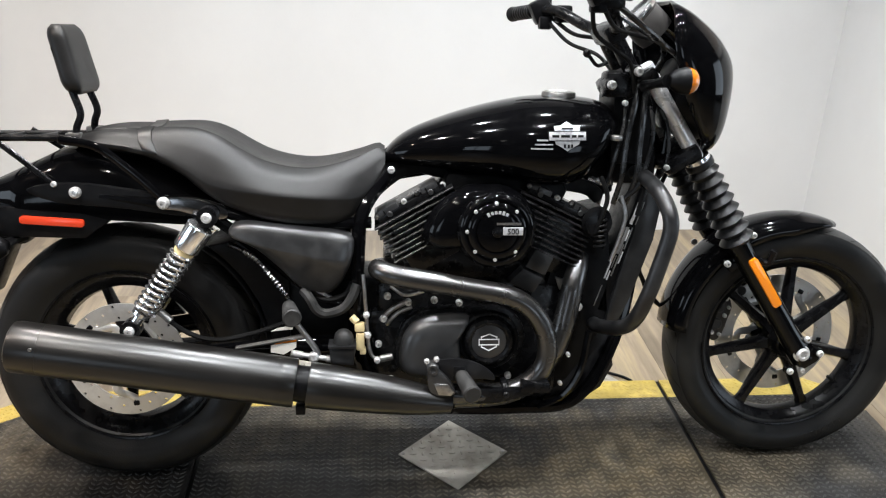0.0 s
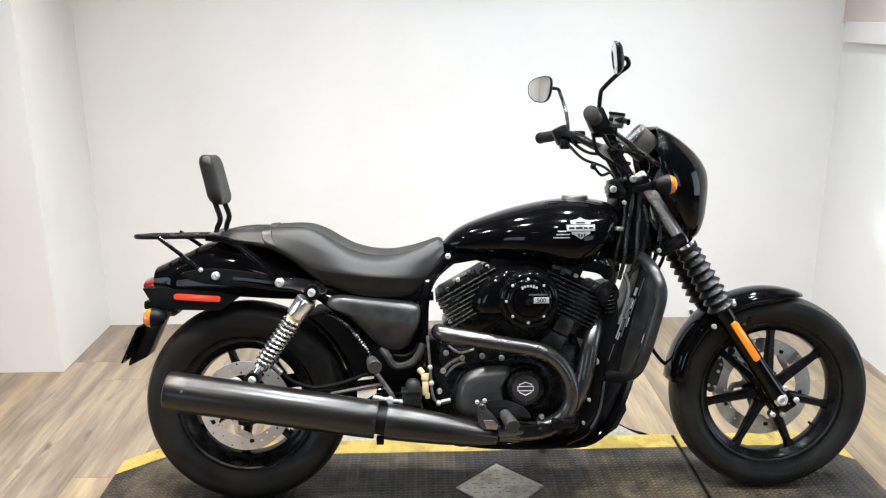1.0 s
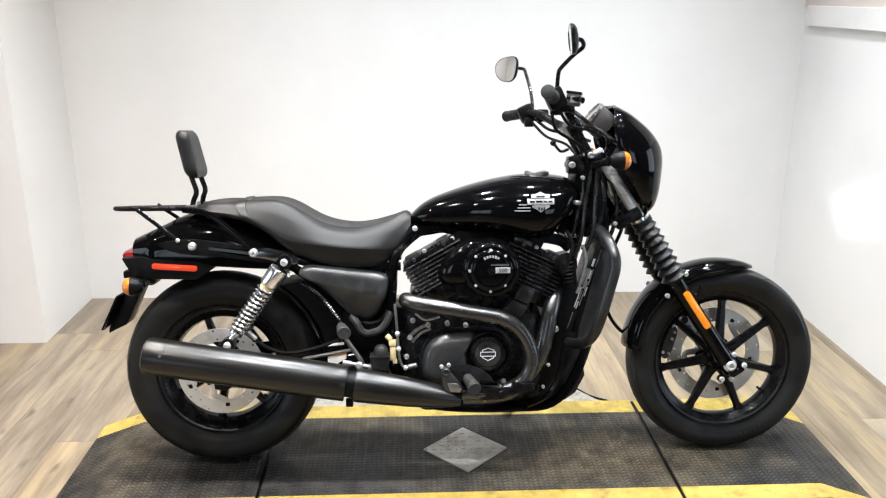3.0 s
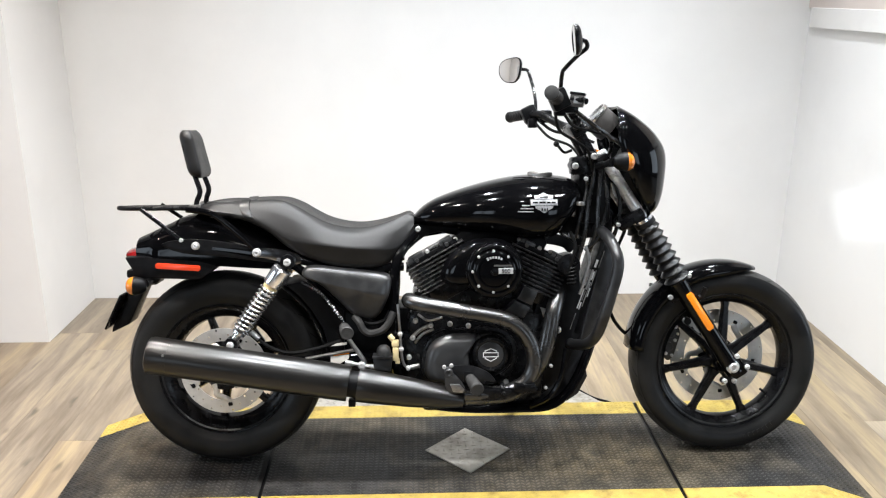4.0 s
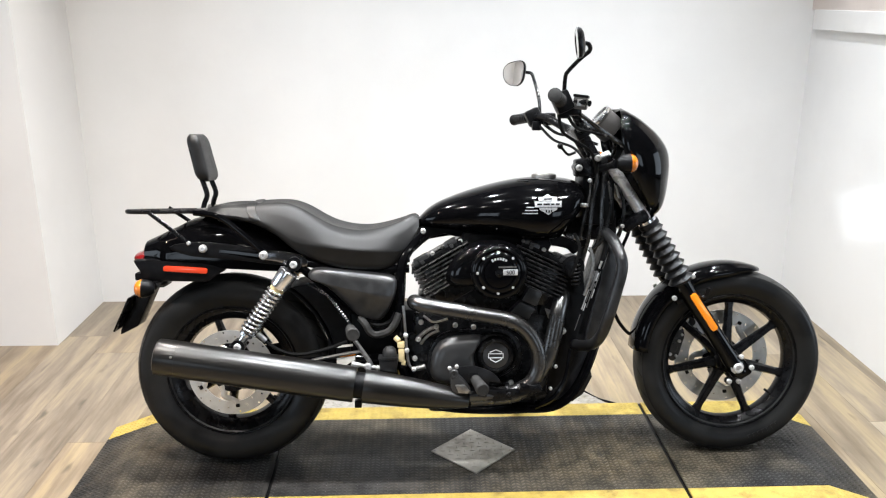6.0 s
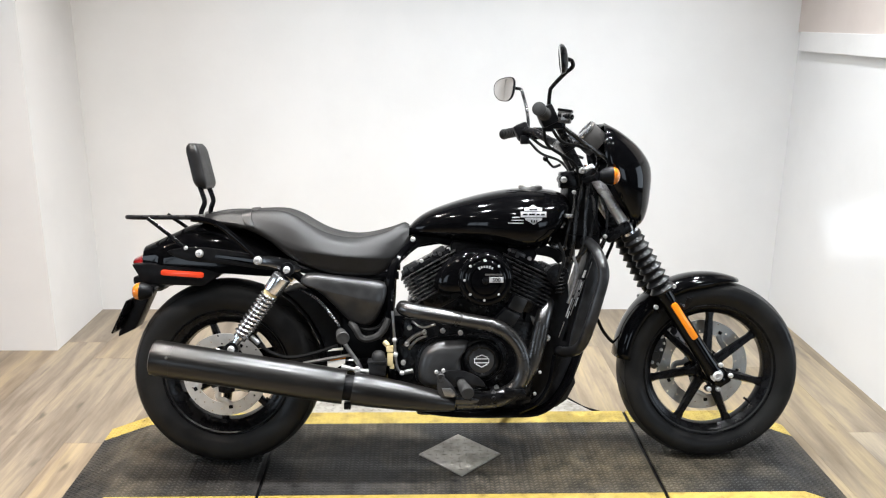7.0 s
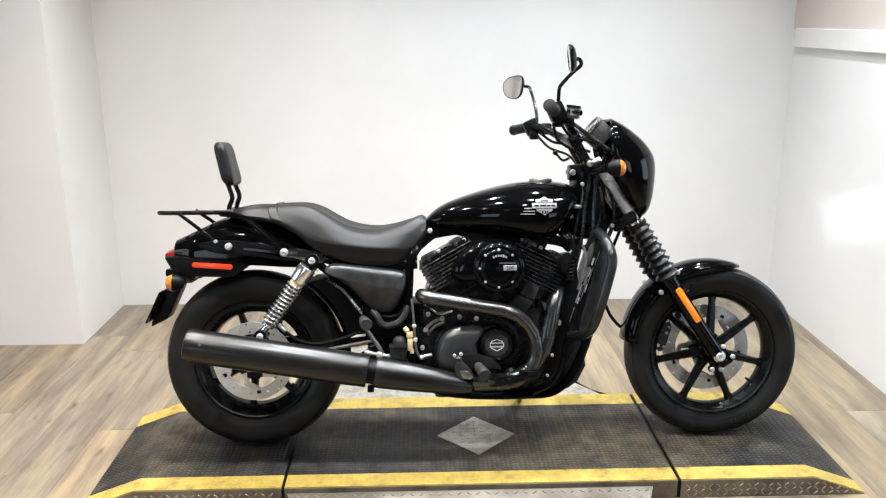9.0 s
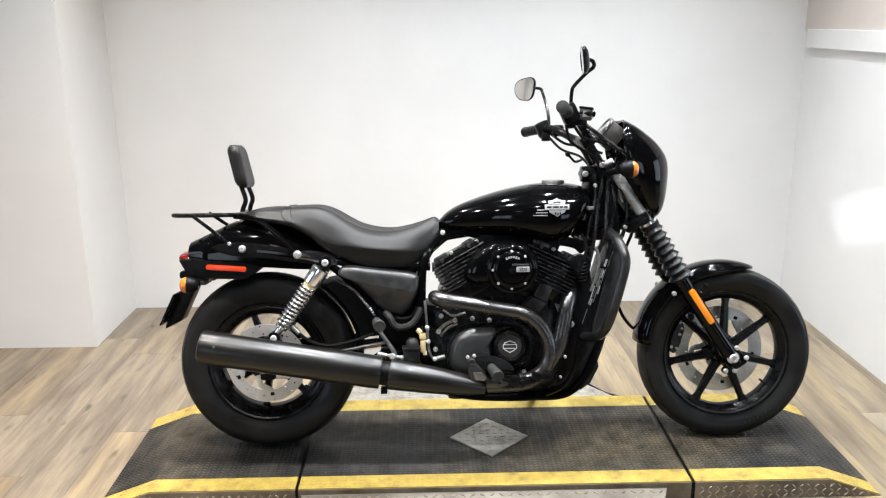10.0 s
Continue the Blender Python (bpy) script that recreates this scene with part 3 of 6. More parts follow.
def crown(R, rim_r, half):
    """Radii of the tyre's outer side, from the middle to the shoulder."""
    ys = [0.0, half * 0.28, half * 0.58, half * 0.86, half * 0.985]
    return ys, [R, R - 0.0015, rim_r + (R - rim_r) * 0.94, rim_r + (R - rim_r) * 0.83, rim_r + (R - rim_r) * 0.68]


def tread_mesh(c, R, rim_r, half):
    """The band that runs on the ground, a hair proud of the tyre."""
    ys, rs = crown(R, rim_r, half)
    side = [(r + 0.0006, y) for y, r in zip(ys[:4], rs[:4])]
    side[3] = (side[3][0], side[3][1] + 0.0004)
    return lathe(c, (0, 1, 0), [(r, -y) for r, y in side[::-1]] + side[1:], 72, cap=False)


def groove_set(c, R, rim_r, half, count):
    """Curved dark strips, near the middle to the shoulder: groove shade put into colour."""
    bm = bmesh.new()
    ys, rs = crown(R, rim_r, half)
    for s in (-1, 1):
        for k in range(count):
            a0 = 2 * math.pi * (k + (0.5 if s > 0 else 0)) / count
            pts = []
            for f in np.linspace(0, 1, 8):
                y = half * (0.14 + 0.76 * f)
                pts.append((a0 + 0.2 * f ** 1.6, s * y, float(np.interp(y, ys, rs)) + 0.0011))
            w = 0.0065
            va = [bm.verts.new((c.x + r * math.cos(a - w), c.y + y, c.z + r * math.sin(a - w))) for a, y, r in pts]
            vb = [bm.verts.new((c.x + r * math.cos(a + w), c.y + y, c.z + r * math.sin(a + w))) for a, y, r in pts]
            for i in range(7):
                bm.faces.new((va[i], va[i + 1], vb[i + 1], vb[i]))
    return bm


def spoke(c, ang, r0, r1, y0, y1, w0, w1):
    """A tapered cast spoke with a ridge."""
    d, n = Vector((math.cos(ang), 0, math.sin(ang))), Vector((-math.sin(ang), 0, math.cos(ang)))
    rings = []
    for f in (0, 0.15, 0.5, 0.85, 1.0):
        r = r0 + (r1 - r0) * f
        w = w0 + (w1 - w0) * f + (0.006 if f in (0, 1.0) else 0)
        t = y0 + (y1 - y0) * f
        o = c + d * r
        rings.append([o + n * w + Vector((0, -t * 0.3, 0)), o + n * w * 0.55 + Vector((0, -t, 0)), o - n * w * 0.55 + Vector((0, -t, 0)), o - n * w + Vector((0, -t * 0.3, 0)),
                      o - n * w + Vector((0, t * 0.3, 0)), o - n * w * 0.55 + Vector((0, t, 0)), o + n * w * 0.55 + Vector((0, t, 0)), o + n * w + Vector((0, t * 0.3, 0))])
    return skin(rings)


def drilled_disc(c, y, r0, r1, holes, thick=0.0045):
    """A brake disc with a row of real holes, three deep, slanted."""
    bm = bmesh.new()
    rows = 3
    for side in (-1, 1):
        for k in range(holes):
            for j in range(rows):
                a0, a1 = 2 * math.pi * k / holes, 2 * math.pi * (k + 1) / holes
                sh = j * 0.06
                ra, rb = r0 + (r1 - r0) * j / rows, r0 + (r1 - r0) * (j + 1) / rows
                outer = [(ra, a0), (ra, (a0 + a1) / 2), (ra, a1), ((ra + rb) / 2, a1), (rb, a1), (rb, (a0 + a1) / 2), (rb, a0), ((ra + rb) / 2, a0)]
                pts = [(r * math.cos(a), r * math.sin(a)) for r, a in outer]
                rm, am = (ra + rb) / 2, (a0 + a1) / 2 + (sh - 0.06) * 0.6
                ins = [(rm * math.cos(am) + 0.0032 * math.cos(t), rm * math.sin(am) + 0.0032 * math.sin(t)) for t in (am + math.pi * (1.25 - q / 4) for q in range(8))]
                yy = y + side * thick / 2
                va = [bm.verts.new((c.x + p[0], yy, c.z + p[1])) for p in pts]
                if (k + j) % 2:
                    bm.faces.new(va)
                    continue
                vb = [bm.verts.new((c.x + p[0], yy, c.z + p[1])) for p in ins]
                for i in range(8):
                    bm.faces.new((va[i], va[(i + 1) % 8], vb[(i + 1) % 8], vb[i]))
    bmesh.ops.remove_doubles(bm, verts=bm.verts, dist=0.0001)
    edge = join(lathe((c.x, y - thick / 2, c.z), (0, 1, 0), [(r1, 0), (r1, thick)], holes * 2, cap=False),
                lathe((c.x, y - thick / 2, c.z), (0, 1, 0), [(r0, 0), (r0, thick)], holes * 2, cap=False))
    return join(bm, edge)


def wheel(name, c, R, rim_r, half, start, disc_y, disc_r, label, band=0.028, spoke_w=(0.016, 0.0105)):
    rim = lathe(c, (0, 1, 0), [(rim_r + 0.004, -half * 0.72), (rim_r + 0.004, -half * 0.66), (rim_r - 0.006, -half * 0.62), (rim_r - band * 0.5, -half * 0.5), (rim_r - band * 0.87, -half * 0.32),
                               (rim_r - band, 0), (rim_r - band * 0.87, half * 0.32), (rim_r - band * 0.5, half * 0.5), (rim_r - 0.006, half * 0.62), (rim_r + 0.004, half * 0.66), (rim_r + 0.004, half * 0.72),
                               (rim_r - 0.004, half * 0.5), (rim_r - 0.012, 0), (rim_r - 0.004, -half * 0.5), (rim_r + 0.004, -half * 0.72)], 72, cap=False)
    hub = lathe(c - Vector((0, 0.05, 0)), (0, 1, 0), [(0.012, 0), (0.028, 0.0), (0.034, 0.006), (0.04, 0.03), (0.042, 0.05), (0.04, 0.07), (0.034, 0.094), (0.028, 0.1), (0.012, 0.1)], 32)
    w = part(name, join(rim, hub), WHEEL, bike, label)
    part("rim_lip", lathe(c - Vector((0, half * 0.70, 0)), (0, -1, 0), [(rim_r - 0.002, 0.0), (rim_r - 0.001, 0.004), (rim_r + 0.0025, 0.005), (rim_r + 0.005, 0.002)], 72, cap=False), WHEEL, w)
    part("tyre", tyre_mesh(c, R, rim_r, half), TYRE, w, "black rubber tyre with a moulded tread")
    part("tread", tread_mesh(c, R, rim_r, half), TREAD, w, "dusty worn tread")
    part("groove_strips", groove_set(c, R, rim_r, half, 26), PLASTIC, w, kind="stuff")
    for k in range(7):
        part("spoke", spoke(c, radians(start + k * 360 / 7), 0.034, rim_r - 0.018, 0.02, 0.012, *spoke_w), WHEEL, w)
    d = part("brake_disc", drilled_disc(c, disc_y, disc_r * 0.70, disc_r, 24), DISC, w, "drilled steel brake disc")
    part("disc_carrier", lathe((c.x, disc_y - 0.003, c.z), (0, 1, 0), [(0.03, 0), (0.058, 0), (0.058, 0.006), (0.03, 0.006)], 32, cap=False), SATIN, w)
    for k in range(5):
        a = radians(k * 72 + 30)
        arm = [(c.x + r * math.cos(a + t), disc_y, c.z + r * math.sin(a + t)) for r, t in ((0.05, -0.25), (0.062, 0.0), (disc_r * 0.6, 0.1), (disc_r * 0.66, 0.42), (disc_r * 0.73, 0.55))]
        part("carrier_arm", tube(arm, [0.012, 0.01, 0.009, 0.009, 0.01], 8, flat=0.35), DISC, d)
    for k in range(5):
        a = radians(k * 72 + 62)
        part("disc_bobbin", box(c.x + math.cos(a) * disc_r * 0.80, disc_y, c.z + math.sin(a) * disc_r * 0.80, 0.011, 0.011, 0.013, 0.003, pose(0, 0, 0, 0, -math.degrees(a), 0)), SATIN, w)
    a = radians(-38)
    vd = Vector((math.cos(a), 0, math.sin(a)))
    part("valve", rod(c + vd * (rim_r - 0.02) + Vector((0, -0.01, 0)), c + vd * (rim_r - 0.05) + Vector((0, -0.014, 0)), 0.004, 8), RUBBER, w)
    return w


front_wheel = wheel("front_wheel", FA, 0.285, 0.206, 0.052, -15, 0.055, 0.147, "satin black seven-spoke cast wheel")
rear_wheel = wheel("rear_wheel", RA, 0.288, 0.193, 0.066, 6, -0.062, 0.128, "satin black cast wheel with a wide tyre", 0.043, (0.015, 0.0095))
# raised writing on the front tyre wall, as plain bars
for k in range(7):
    a = radians(-74 + k * 3.6)
    part("sidewall_mark", box(FA.x + 0.243 * math.cos(a), FA.y - 0.0525, FA.z + 0.243 * math.sin(a), 0.007, 0.0016, 0.011, 0, pose(0, 0, 0, 0, -math.degrees(a) + 90, 0)), BOOT, front_wheel)

# --- front fork
for side in (-1, 1):
    y = side * 0.083
    slider = part("fork_slider", join(
        lathe(on_fork(-0.03, y), UP, [(0.018, 0), (0.026, 0.006), (0.027, 0.05), (0.0245, 0.09), (0.0245, 0.30), (0.0265, 0.33), (0.0265, 0.345), (0.02, 0.346)], 24),
        box(*on_fork(-0.012, y + side * 0.0, 0.008), 0.052, 0.04, 0.062, 0.012, pose(0, 0, 0, 0, -math.degrees(RAKE), 0)),
        box(*on_fork(0.27, y * 0.9, -0.028), 0.035, 0.022, 0.03, 0.005, pose(0, 0, 0, 0, -math.degrees(RAKE), 0))), GLOSS, bike, "gloss black fork leg")
    for s, ah in ((-0.04, -0.018), (0.02, 0.028), (0.285, -0.045), (0.31, 0.034)):
        part("fork_bolt", bolt(on_fork(s, y - 0.014 if side < 0 else y + 0.014, ah), (0, side, 0), 0.0075, 0.01), BRIGHT, slider)
    for ox, oz in ((0.04, 0.002), (-0.026, -0.04)):
        part("axle_boss", rod((FA.x + ox, FA.y + y - 0.012, FA.z + oz), (FA.x + ox, FA.y + y + side * 0.026, FA.z + oz), 0.0105, 14), GLOSS, slider)
        part("axle_bolt", bolt((FA.x + ox, FA.y + y + side * 0.026, FA.z + oz), (0, side, 0), 0.0078, 0.008), BRIGHT, slider)
    if side < 0:
        part("axle_nut", lathe(on_fork(0, -0.101), (0, -1, 0), [(0.0195, 0), (0.0195, 0.004), (0.0145, 0.005), (0.0145, 0.013), (0.012, 0.016), (0.008, 0.016), (0.007, 0.011)], 6 * 3), BRIGHT, slider, "bright steel axle end")
    refl = slab([(-0.0105, 0.006), (-0.0075, 0), (0.0075, 0), (0.0105, 0.006), (0.0105, 0.124), (0.0075, 0.13), (-0.0075, 0.13), (-0.0105, 0.124)], -0.006, 0.006, 0.002)
    bmesh.ops.transform(refl, matrix=Matrix.Translation(on_fork(0.138, y + side * 0.026, 0.004)) @ pose(0, 0, 0, 0, -math.degrees(RAKE), 0), verts=refl.verts)
    part("fork_reflector", refl, ORANGE, slider, "orange reflector strip")
    prof = [(0.024, 0)]
    n = 8
    for k in range(n):
        b = k * 0.0245
        r = 0.0382 - 0.0006 * k
        prof += [(0.0258, b + 0.0015), (0.0264, b + 0.0035), (r - 0.0006, b + 0.0115), (r + 0.0008, b + 0.0132), (r - 0.0006, b + 0.0146)]
    prof += [(0.028, n * 0.0245), (0.031, n * 0.0245 + 0.004), (0.031, n * 0.0245 + 0.016), (0.024, n * 0.0245 + 0.018)]
    lean = (on_fork(0.505, y, 0.0105) - on_fork(0.305, y, 0.002)).normalized()
    part("fork_boot", lathe(on_fork(0.305, y, 0.002), lean, prof, 28), BOOT, bike, "ribbed black rubber fork boot")
    part("fork_tube", rod(on_fork(0.5, y, 0.0105), on_fork(0.76, y, 0.0105), 0.0172, 20), FORKTUBE, bike, "bright fork tube")
    part("fork_collar", lathe(on_fork(0.508, y, 0.0108), UP, [(0.021, 0), (0.028, 0.003), (0.028, 0.018), (0.021, 0.021)], 20), CHROME, bike)
for s, ww in ((0.545, 0.0), (0.735, 0.0)):
    clamp = box(*on_fork(s, 0, -0.02), 0.085, 0.222, 0.034, 0.012, pose(0, 0, 0, 0, -math.degrees(RAKE), 0))
    yoke = part("triple_clamp", clamp, SATIN, bike, "satin black fork clamp")
part("steering_head", join(rod(on_fork(0.54, 0, -0.05), on_fork(0.76, 0, -0.05), 0.032, 20), box(*on_fork(0.62, 0, -0.09), 0.09, 0.06, 0.13, 0.015, pose(0, 0, 0, 0, -math.degrees(RAKE), 0))), SATIN, bike)

# --- front mudguard: a curved shell over the wheel
rings = []
for a in np.linspace(74, 172, 30):
    t = radians(float(a))
    R = 0.303 + 0.011 * math.sin(radians((a - 74) / 98 * 180))
    d = Vector((math.cos(t), 0, math.sin(t)))
    w = 0.062 * (0.55 + 0.45 * min(1, (a - 74) / 16) ** 0.6)
    ring = []
    drop = 0.042 * min(1, 0.25 + 0.75 * (a - 74) / 22)
    for q in np.linspace(-90, 90, 13):
        b = radians(float(q))
        ring.append(FA + d * (R - drop + drop * abs(math.cos(b)) ** 0.85) + Vector((0, w * math.copysign(abs(math.sin(b)) ** 0.72, math.sin(b)), 0)))
    rings.append(ring)
guard = part("front_mudguard", skin(rings, closed=False), GLOSS, bike, "gloss black front mudguard")
md = guard.modifiers.new("thick", "SOLIDIFY")
md.thickness, md.offset = 0.003, -1
for a in (120,):
    t = radians(a)
    part("mudguard_bolt", bolt(FA + Vector((math.cos(t), 0, math.sin(t))) * 0.288 + Vector((0, -0.062, 0)), (0, -1, 0), 0.006, 0.006), BRIGHT, guard)
part("mudguard_bracket", tube([(0.62, -0.068, 0.515), (0.655, -0.075, 0.5), (0.665, -0.085, 0.53)], 0.008, 8), SATIN, guard)
# front caliper on the far leg
cal = part("front_brake_caliper", join(slab(smooth_outline([(0.576, 0.394), (0.60, 0.408), (0.618, 0.395), (0.63, 0.365), (0.622, 0.335), (0.612, 0.3), (0.596, 0.28), (0.58, 0.29), (0.572, 0.33), (0.57, 0.37)], 2), 0.018, 0.075, 0.006),
                                       rod((0.597, 0.012, 0.37), (0.597, 0.03, 0.37), 0.017), rod((0.592, 0.012, 0.325), (0.592, 0.03, 0.325), 0.015), rod((0.655, 0.03, 0.40), (0.655, 0.075, 0.40), 0.012)), SHROUD, bike, "black brake caliper")
for x, z, r in ((0.583, 0.389, 0.005), (0.612, 0.388, 0.0065), (0.58, 0.349, 0.0045), (0.612, 0.345, 0.005), (0.584, 0.304, 0.0055), (0.603, 0.298, 0.0045), (0.62, 0.365, 0.004)):
    part("caliper_bolt", bolt((x, 0.018, z), (0, -1, 0), r, 0.009), BRIGHT, cal)
part("brake_hose", tube([(0.46, 0.04, 0.72), (0.453, 0.05, 0.678), (0.432, 0.05, 0.623), (0.415, 0.05, 0.544), (0.407, 0.05, 0.459), (0.417, 0.05, 0.428), (0.436, 0.05, 0.392), (0.472, 0.052, 0.357), (0.53, 0.06, 0.345), (0.59, 0.065, 0.36)], 0.0055, 8), RUBBER, bike)

# --- fuel tank
t_top = curve_of([(-0.192, 0.737), (-0.16, 0.768), (-0.11, 0.795), (-0.013, 0.828), (0.088, 0.851), (0.171, 0.858), (0.25, 0.852), (0.285, 0.838), (0.302, 0.812)])
t_low = curve_of([(-0.192, 0.716), (-0.15, 0.708), (-0.1, 0.704), (0.0, 0.692), (0.08, 0.678), (0.16, 0.668), (0.215, 0.676), (0.25, 0.71), (0.285, 0.765), (0.302, 0.79)])
t_wide = curve_of([(-0.192, 0.03), (-0.16, 0.056), (-0.11, 0.08), (-0.013, 0.115), (0.088, 0.138), (0.171, 0.143), (0.24, 0.13), (0.285, 0.1), (0.302, 0.06)])


def tank_point(x, q):
    """A point of the tank's skin: q runs from 0 (near side) over 90 (top)."""
    b = radians(q)
    top, low, w = t_top(x), t_low(x), t_wide(x)
    waist = low + (top - low) * 0.46
    c, s = math.cos(b), math.sin(b)
    n = 2.15 if s > 0 else 2.7
    y = -w * math.copysign(abs(c) ** (2 / n), c)
    z = waist + (top - waist if s > 0 else waist - low) * math.copysign(abs(s) ** (2 / n), s)
    return Vector((x, y, z))


xs = [-0.192] + list(np.linspace(-0.185, 0.29, 44)) + [0.297, 0.302]
tank = part("fuel_tank", skin([[tank_point(float(x), q) for q in np.arange(0, 360, 7.5)] for x in xs]), GLOSS, bike, "gloss black teardrop fuel tank", smooth=60)
cap = part("fuel_cap", lathe((0.183, 0.0, t_top(0.183) - 0.006), (0.02, 0, 1), [(0.037, 0), (0.037, 0.009), (0.0355, 0.0125), (0.031, 0.014), (0.029, 0.0125), (0.016, 0.0135)], 40), STEEL, bike, "chrome fuel cap")


def on_tank(u, z, out=0.0015):
    """The skin of the near side at x = u and height z."""
    lo, hi = -60.0, 80.0
    for _ in range(30):
        m = (lo + hi) / 2
        lo, hi = (m, hi) if tank_point(u, m).z < z else (lo, m)
    p = tank_point(u, lo)
    return Vector((p.x, p.y - out, p.z))


def decal(shape, cx, cz, out, steps=1):
    """A thin badge that follows the tank's skin."""
    bm = bmesh.new()
    bm.faces.new([bm.verts.new(on_tank(cx + x, cz + z, out)) for x, z in shape])
    bmesh.ops.triangulate(bm, faces=bm.faces)
    bmesh.ops.subdivide_edges(bm, edges=bm.edges[:], cuts=2, use_grid_fill=True)
    bmesh.ops.triangulate(bm, faces=bm.faces)
    for v in bm.verts:
        v.co = on_tank(v.co.x, v.co.z, out)
    ext = bmesh.ops.extrude_face_region(bm, geom=bm.faces[:])
    bmesh.ops.translate(bm, vec=(0, 0.003, 0), verts=[g for g in ext["geom"] if isinstance(g, bmesh.types.BMVert)])
    return bm


EX, EZ = 0.176, 0.785
SHIELD = [(-0.027, 0.02), (-0.013, 0.0215), (0.0, 0.028), (0.013, 0.0215), (0.027, 0.02), (0.0255, 0.006), (0.027, -0.006), (0.024, -0.015), (0.012, -0.021), (0.0, -0.029), (-0.012, -0.021), (-0.024, -0.015), (-0.027, -0.006), (-0.0255, 0.006)]
badge = part("tank_badge", decal(SHIELD, EX, EZ, 0.002), BADGE, tank, "silver shield-and-bar emblem")
part("badge_rim", decal([(-0.0395, 0.0105), (0.0395, 0.0105), (0.0395, -0.0085), (-0.0395, -0.0085)], EX, EZ, 0.0028), PLASTIC, tank)
part("badge_bar", decal([(-0.038, 0.009), (0.038, 0.009), (0.038, -0.007), (-0.038, -0.007)], EX, EZ, 0.0038), BADGE, tank)
for dx, n in ((-0.032, 0.014), (-0.014, 0.018), (0.008, 0.01), (0.021, 0.012)):
    part("badge_mark", decal([(dx, 0.0035), (dx + n, 0.0035), (dx + n, -0.0015), (dx, -0.0015)], EX, EZ, 0.0046), PLASTIC, tank)
for dx, dz, n in ((-0.012, 0.017, 0.024), (-0.008, -0.015, 0.004), (0.0, -0.0155, 0.004), (0.007, -0.015, 0.004)):
    part("badge_mark", decal([(dx, dz), (dx + n, dz), (dx + n, dz - 0.003 - (0.004 if n < 0.01 else 0)), (dx, dz - 0.003 - (0.004 if n < 0.01 else 0))], EX, EZ, 0.0032), PLASTIC, tank)
for k, (a, b) in enumerate(((-0.062, -0.04), (-0.066, -0.03), (-0.074, -0.03))):
    part("badge_stripe", decal([(a, -0.006 - k * 0.0085), (b, -0.006 - k * 0.0085), (b, -0.009 - k * 0.0085), (a, -0.009 - k * 0.0085)], EX, EZ, 0.002), BADGE, tank)
part("tank_bolt", bolt((-0.178, -0.068, 0.705), (0, -1, 0), 0.008, 0.008), BRIGHT, bike)

# --- seats
s_top = curve_of([(-0.70, 0.786), (-0.66, 0.790), (-0.60, 0.792), (-0.56, 0.788), (-0.52, 0.772), (-0.48, 0.748), (-0.44, 0.728), (-0.39, 0.715), (-0.34, 0.712), (-0.29, 0.72), (-0.24, 0.735), (-0.205, 0.748), (-0.19, 0.742)])
s_low = curve_of([(-0.70, 0.742), (-0.66, 0.732), (-0.60, 0.702), (-0.56, 0.67), (-0.52, 0.645), (-0.48, 0.628), (-0.44, 0.615), (-0.39, 0.605), (-0.34, 0.602), (-0.29, 0.603), (-0.255, 0.615), (-0.215, 0.655), (-0.19, 0.70)])
s_wide = curve_of([(-0.70, 0.108), (-0.64, 0.115), (-0.58, 0.125), (-0.50, 0.142), (-0.42, 0.15), (-0.34, 0.146), (-0.28, 0.13), (-0.23, 0.098), (-0.19, 0.065)])


def seat_ring(x, top, low, w, fold):
    """Half of a seat's outline, then mirrored: dished top, rounded edge, a fold and an upright skirt."""
    h = top - low
    mid = low + h * fold
    half = [(0, top - 0.007), (w * 0.3, top - 0.005), (w * 0.5, top - 0.001), (w * 0.56, top), (w * 0.6, top - 0.0035), (w * 0.74, top - h * 0.09), (w * 0.88, mid + (top - mid) * 0.55), (w * 0.96, mid + (top - mid) * 0.2), (w, mid + 0.004), (w * 1.0, mid), (w * 0.985, mid - 0.005),
            (w * 0.95, low + (mid - low) * 0.4), (w * 0.915, low + 0.004), (w * 0.86, low), (w * 0.4, low), (0, low)]
    return [Vector((x, -y, z)) for y, z in half] + [Vector((x, y, z)) for y, z in half[-2:0:-1]]


crease = curve_of([(-0.70, 0.752), (-0.64, 0.738), (-0.588, 0.712), (-0.54, 0.684), (-0.45, 0.668), (-0.37, 0.659), (-0.30, 0.654), (-0.24, 0.655), (-0.205, 0.69), (-0.19, 0.715)])
rings = [seat_ring(float(x), s_top(x), s_low(x), s_wide(x), (crease(x) - s_low(x)) / (s_top(x) - s_low(x))) for x in np.linspace(-0.70, -0.19, 48)]
seat = part("rider_seat", skin(rings), LEATHER, bike, "black vinyl rider seat with a low dip", smooth=50)
p_top = curve_of([(-0.822, 0.758), (-0.805, 0.775), (-0.77, 0.784), (-0.73, 0.788), (-0.69, 0.788)])
p_low = curve_of([(-0.822, 0.752), (-0.80, 0.752), (-0.76, 0.748), (-0.72, 0.742), (-0.69, 0.738)])
p_wide = curve_of([(-0.822, 0.05), (-0.80, 0.078), (-0.76, 0.093), (-0.72, 0.1), (-0.69, 0.104)])
part("pillion_seat", skin([seat_ring(float(x), p_top(x), p_low(x), p_wide(x), 0.25) for x in np.linspace(-0.822, -0.69, 16)]), LEATHER, bike, "black vinyl pillion pad", smooth=50)
strap = []
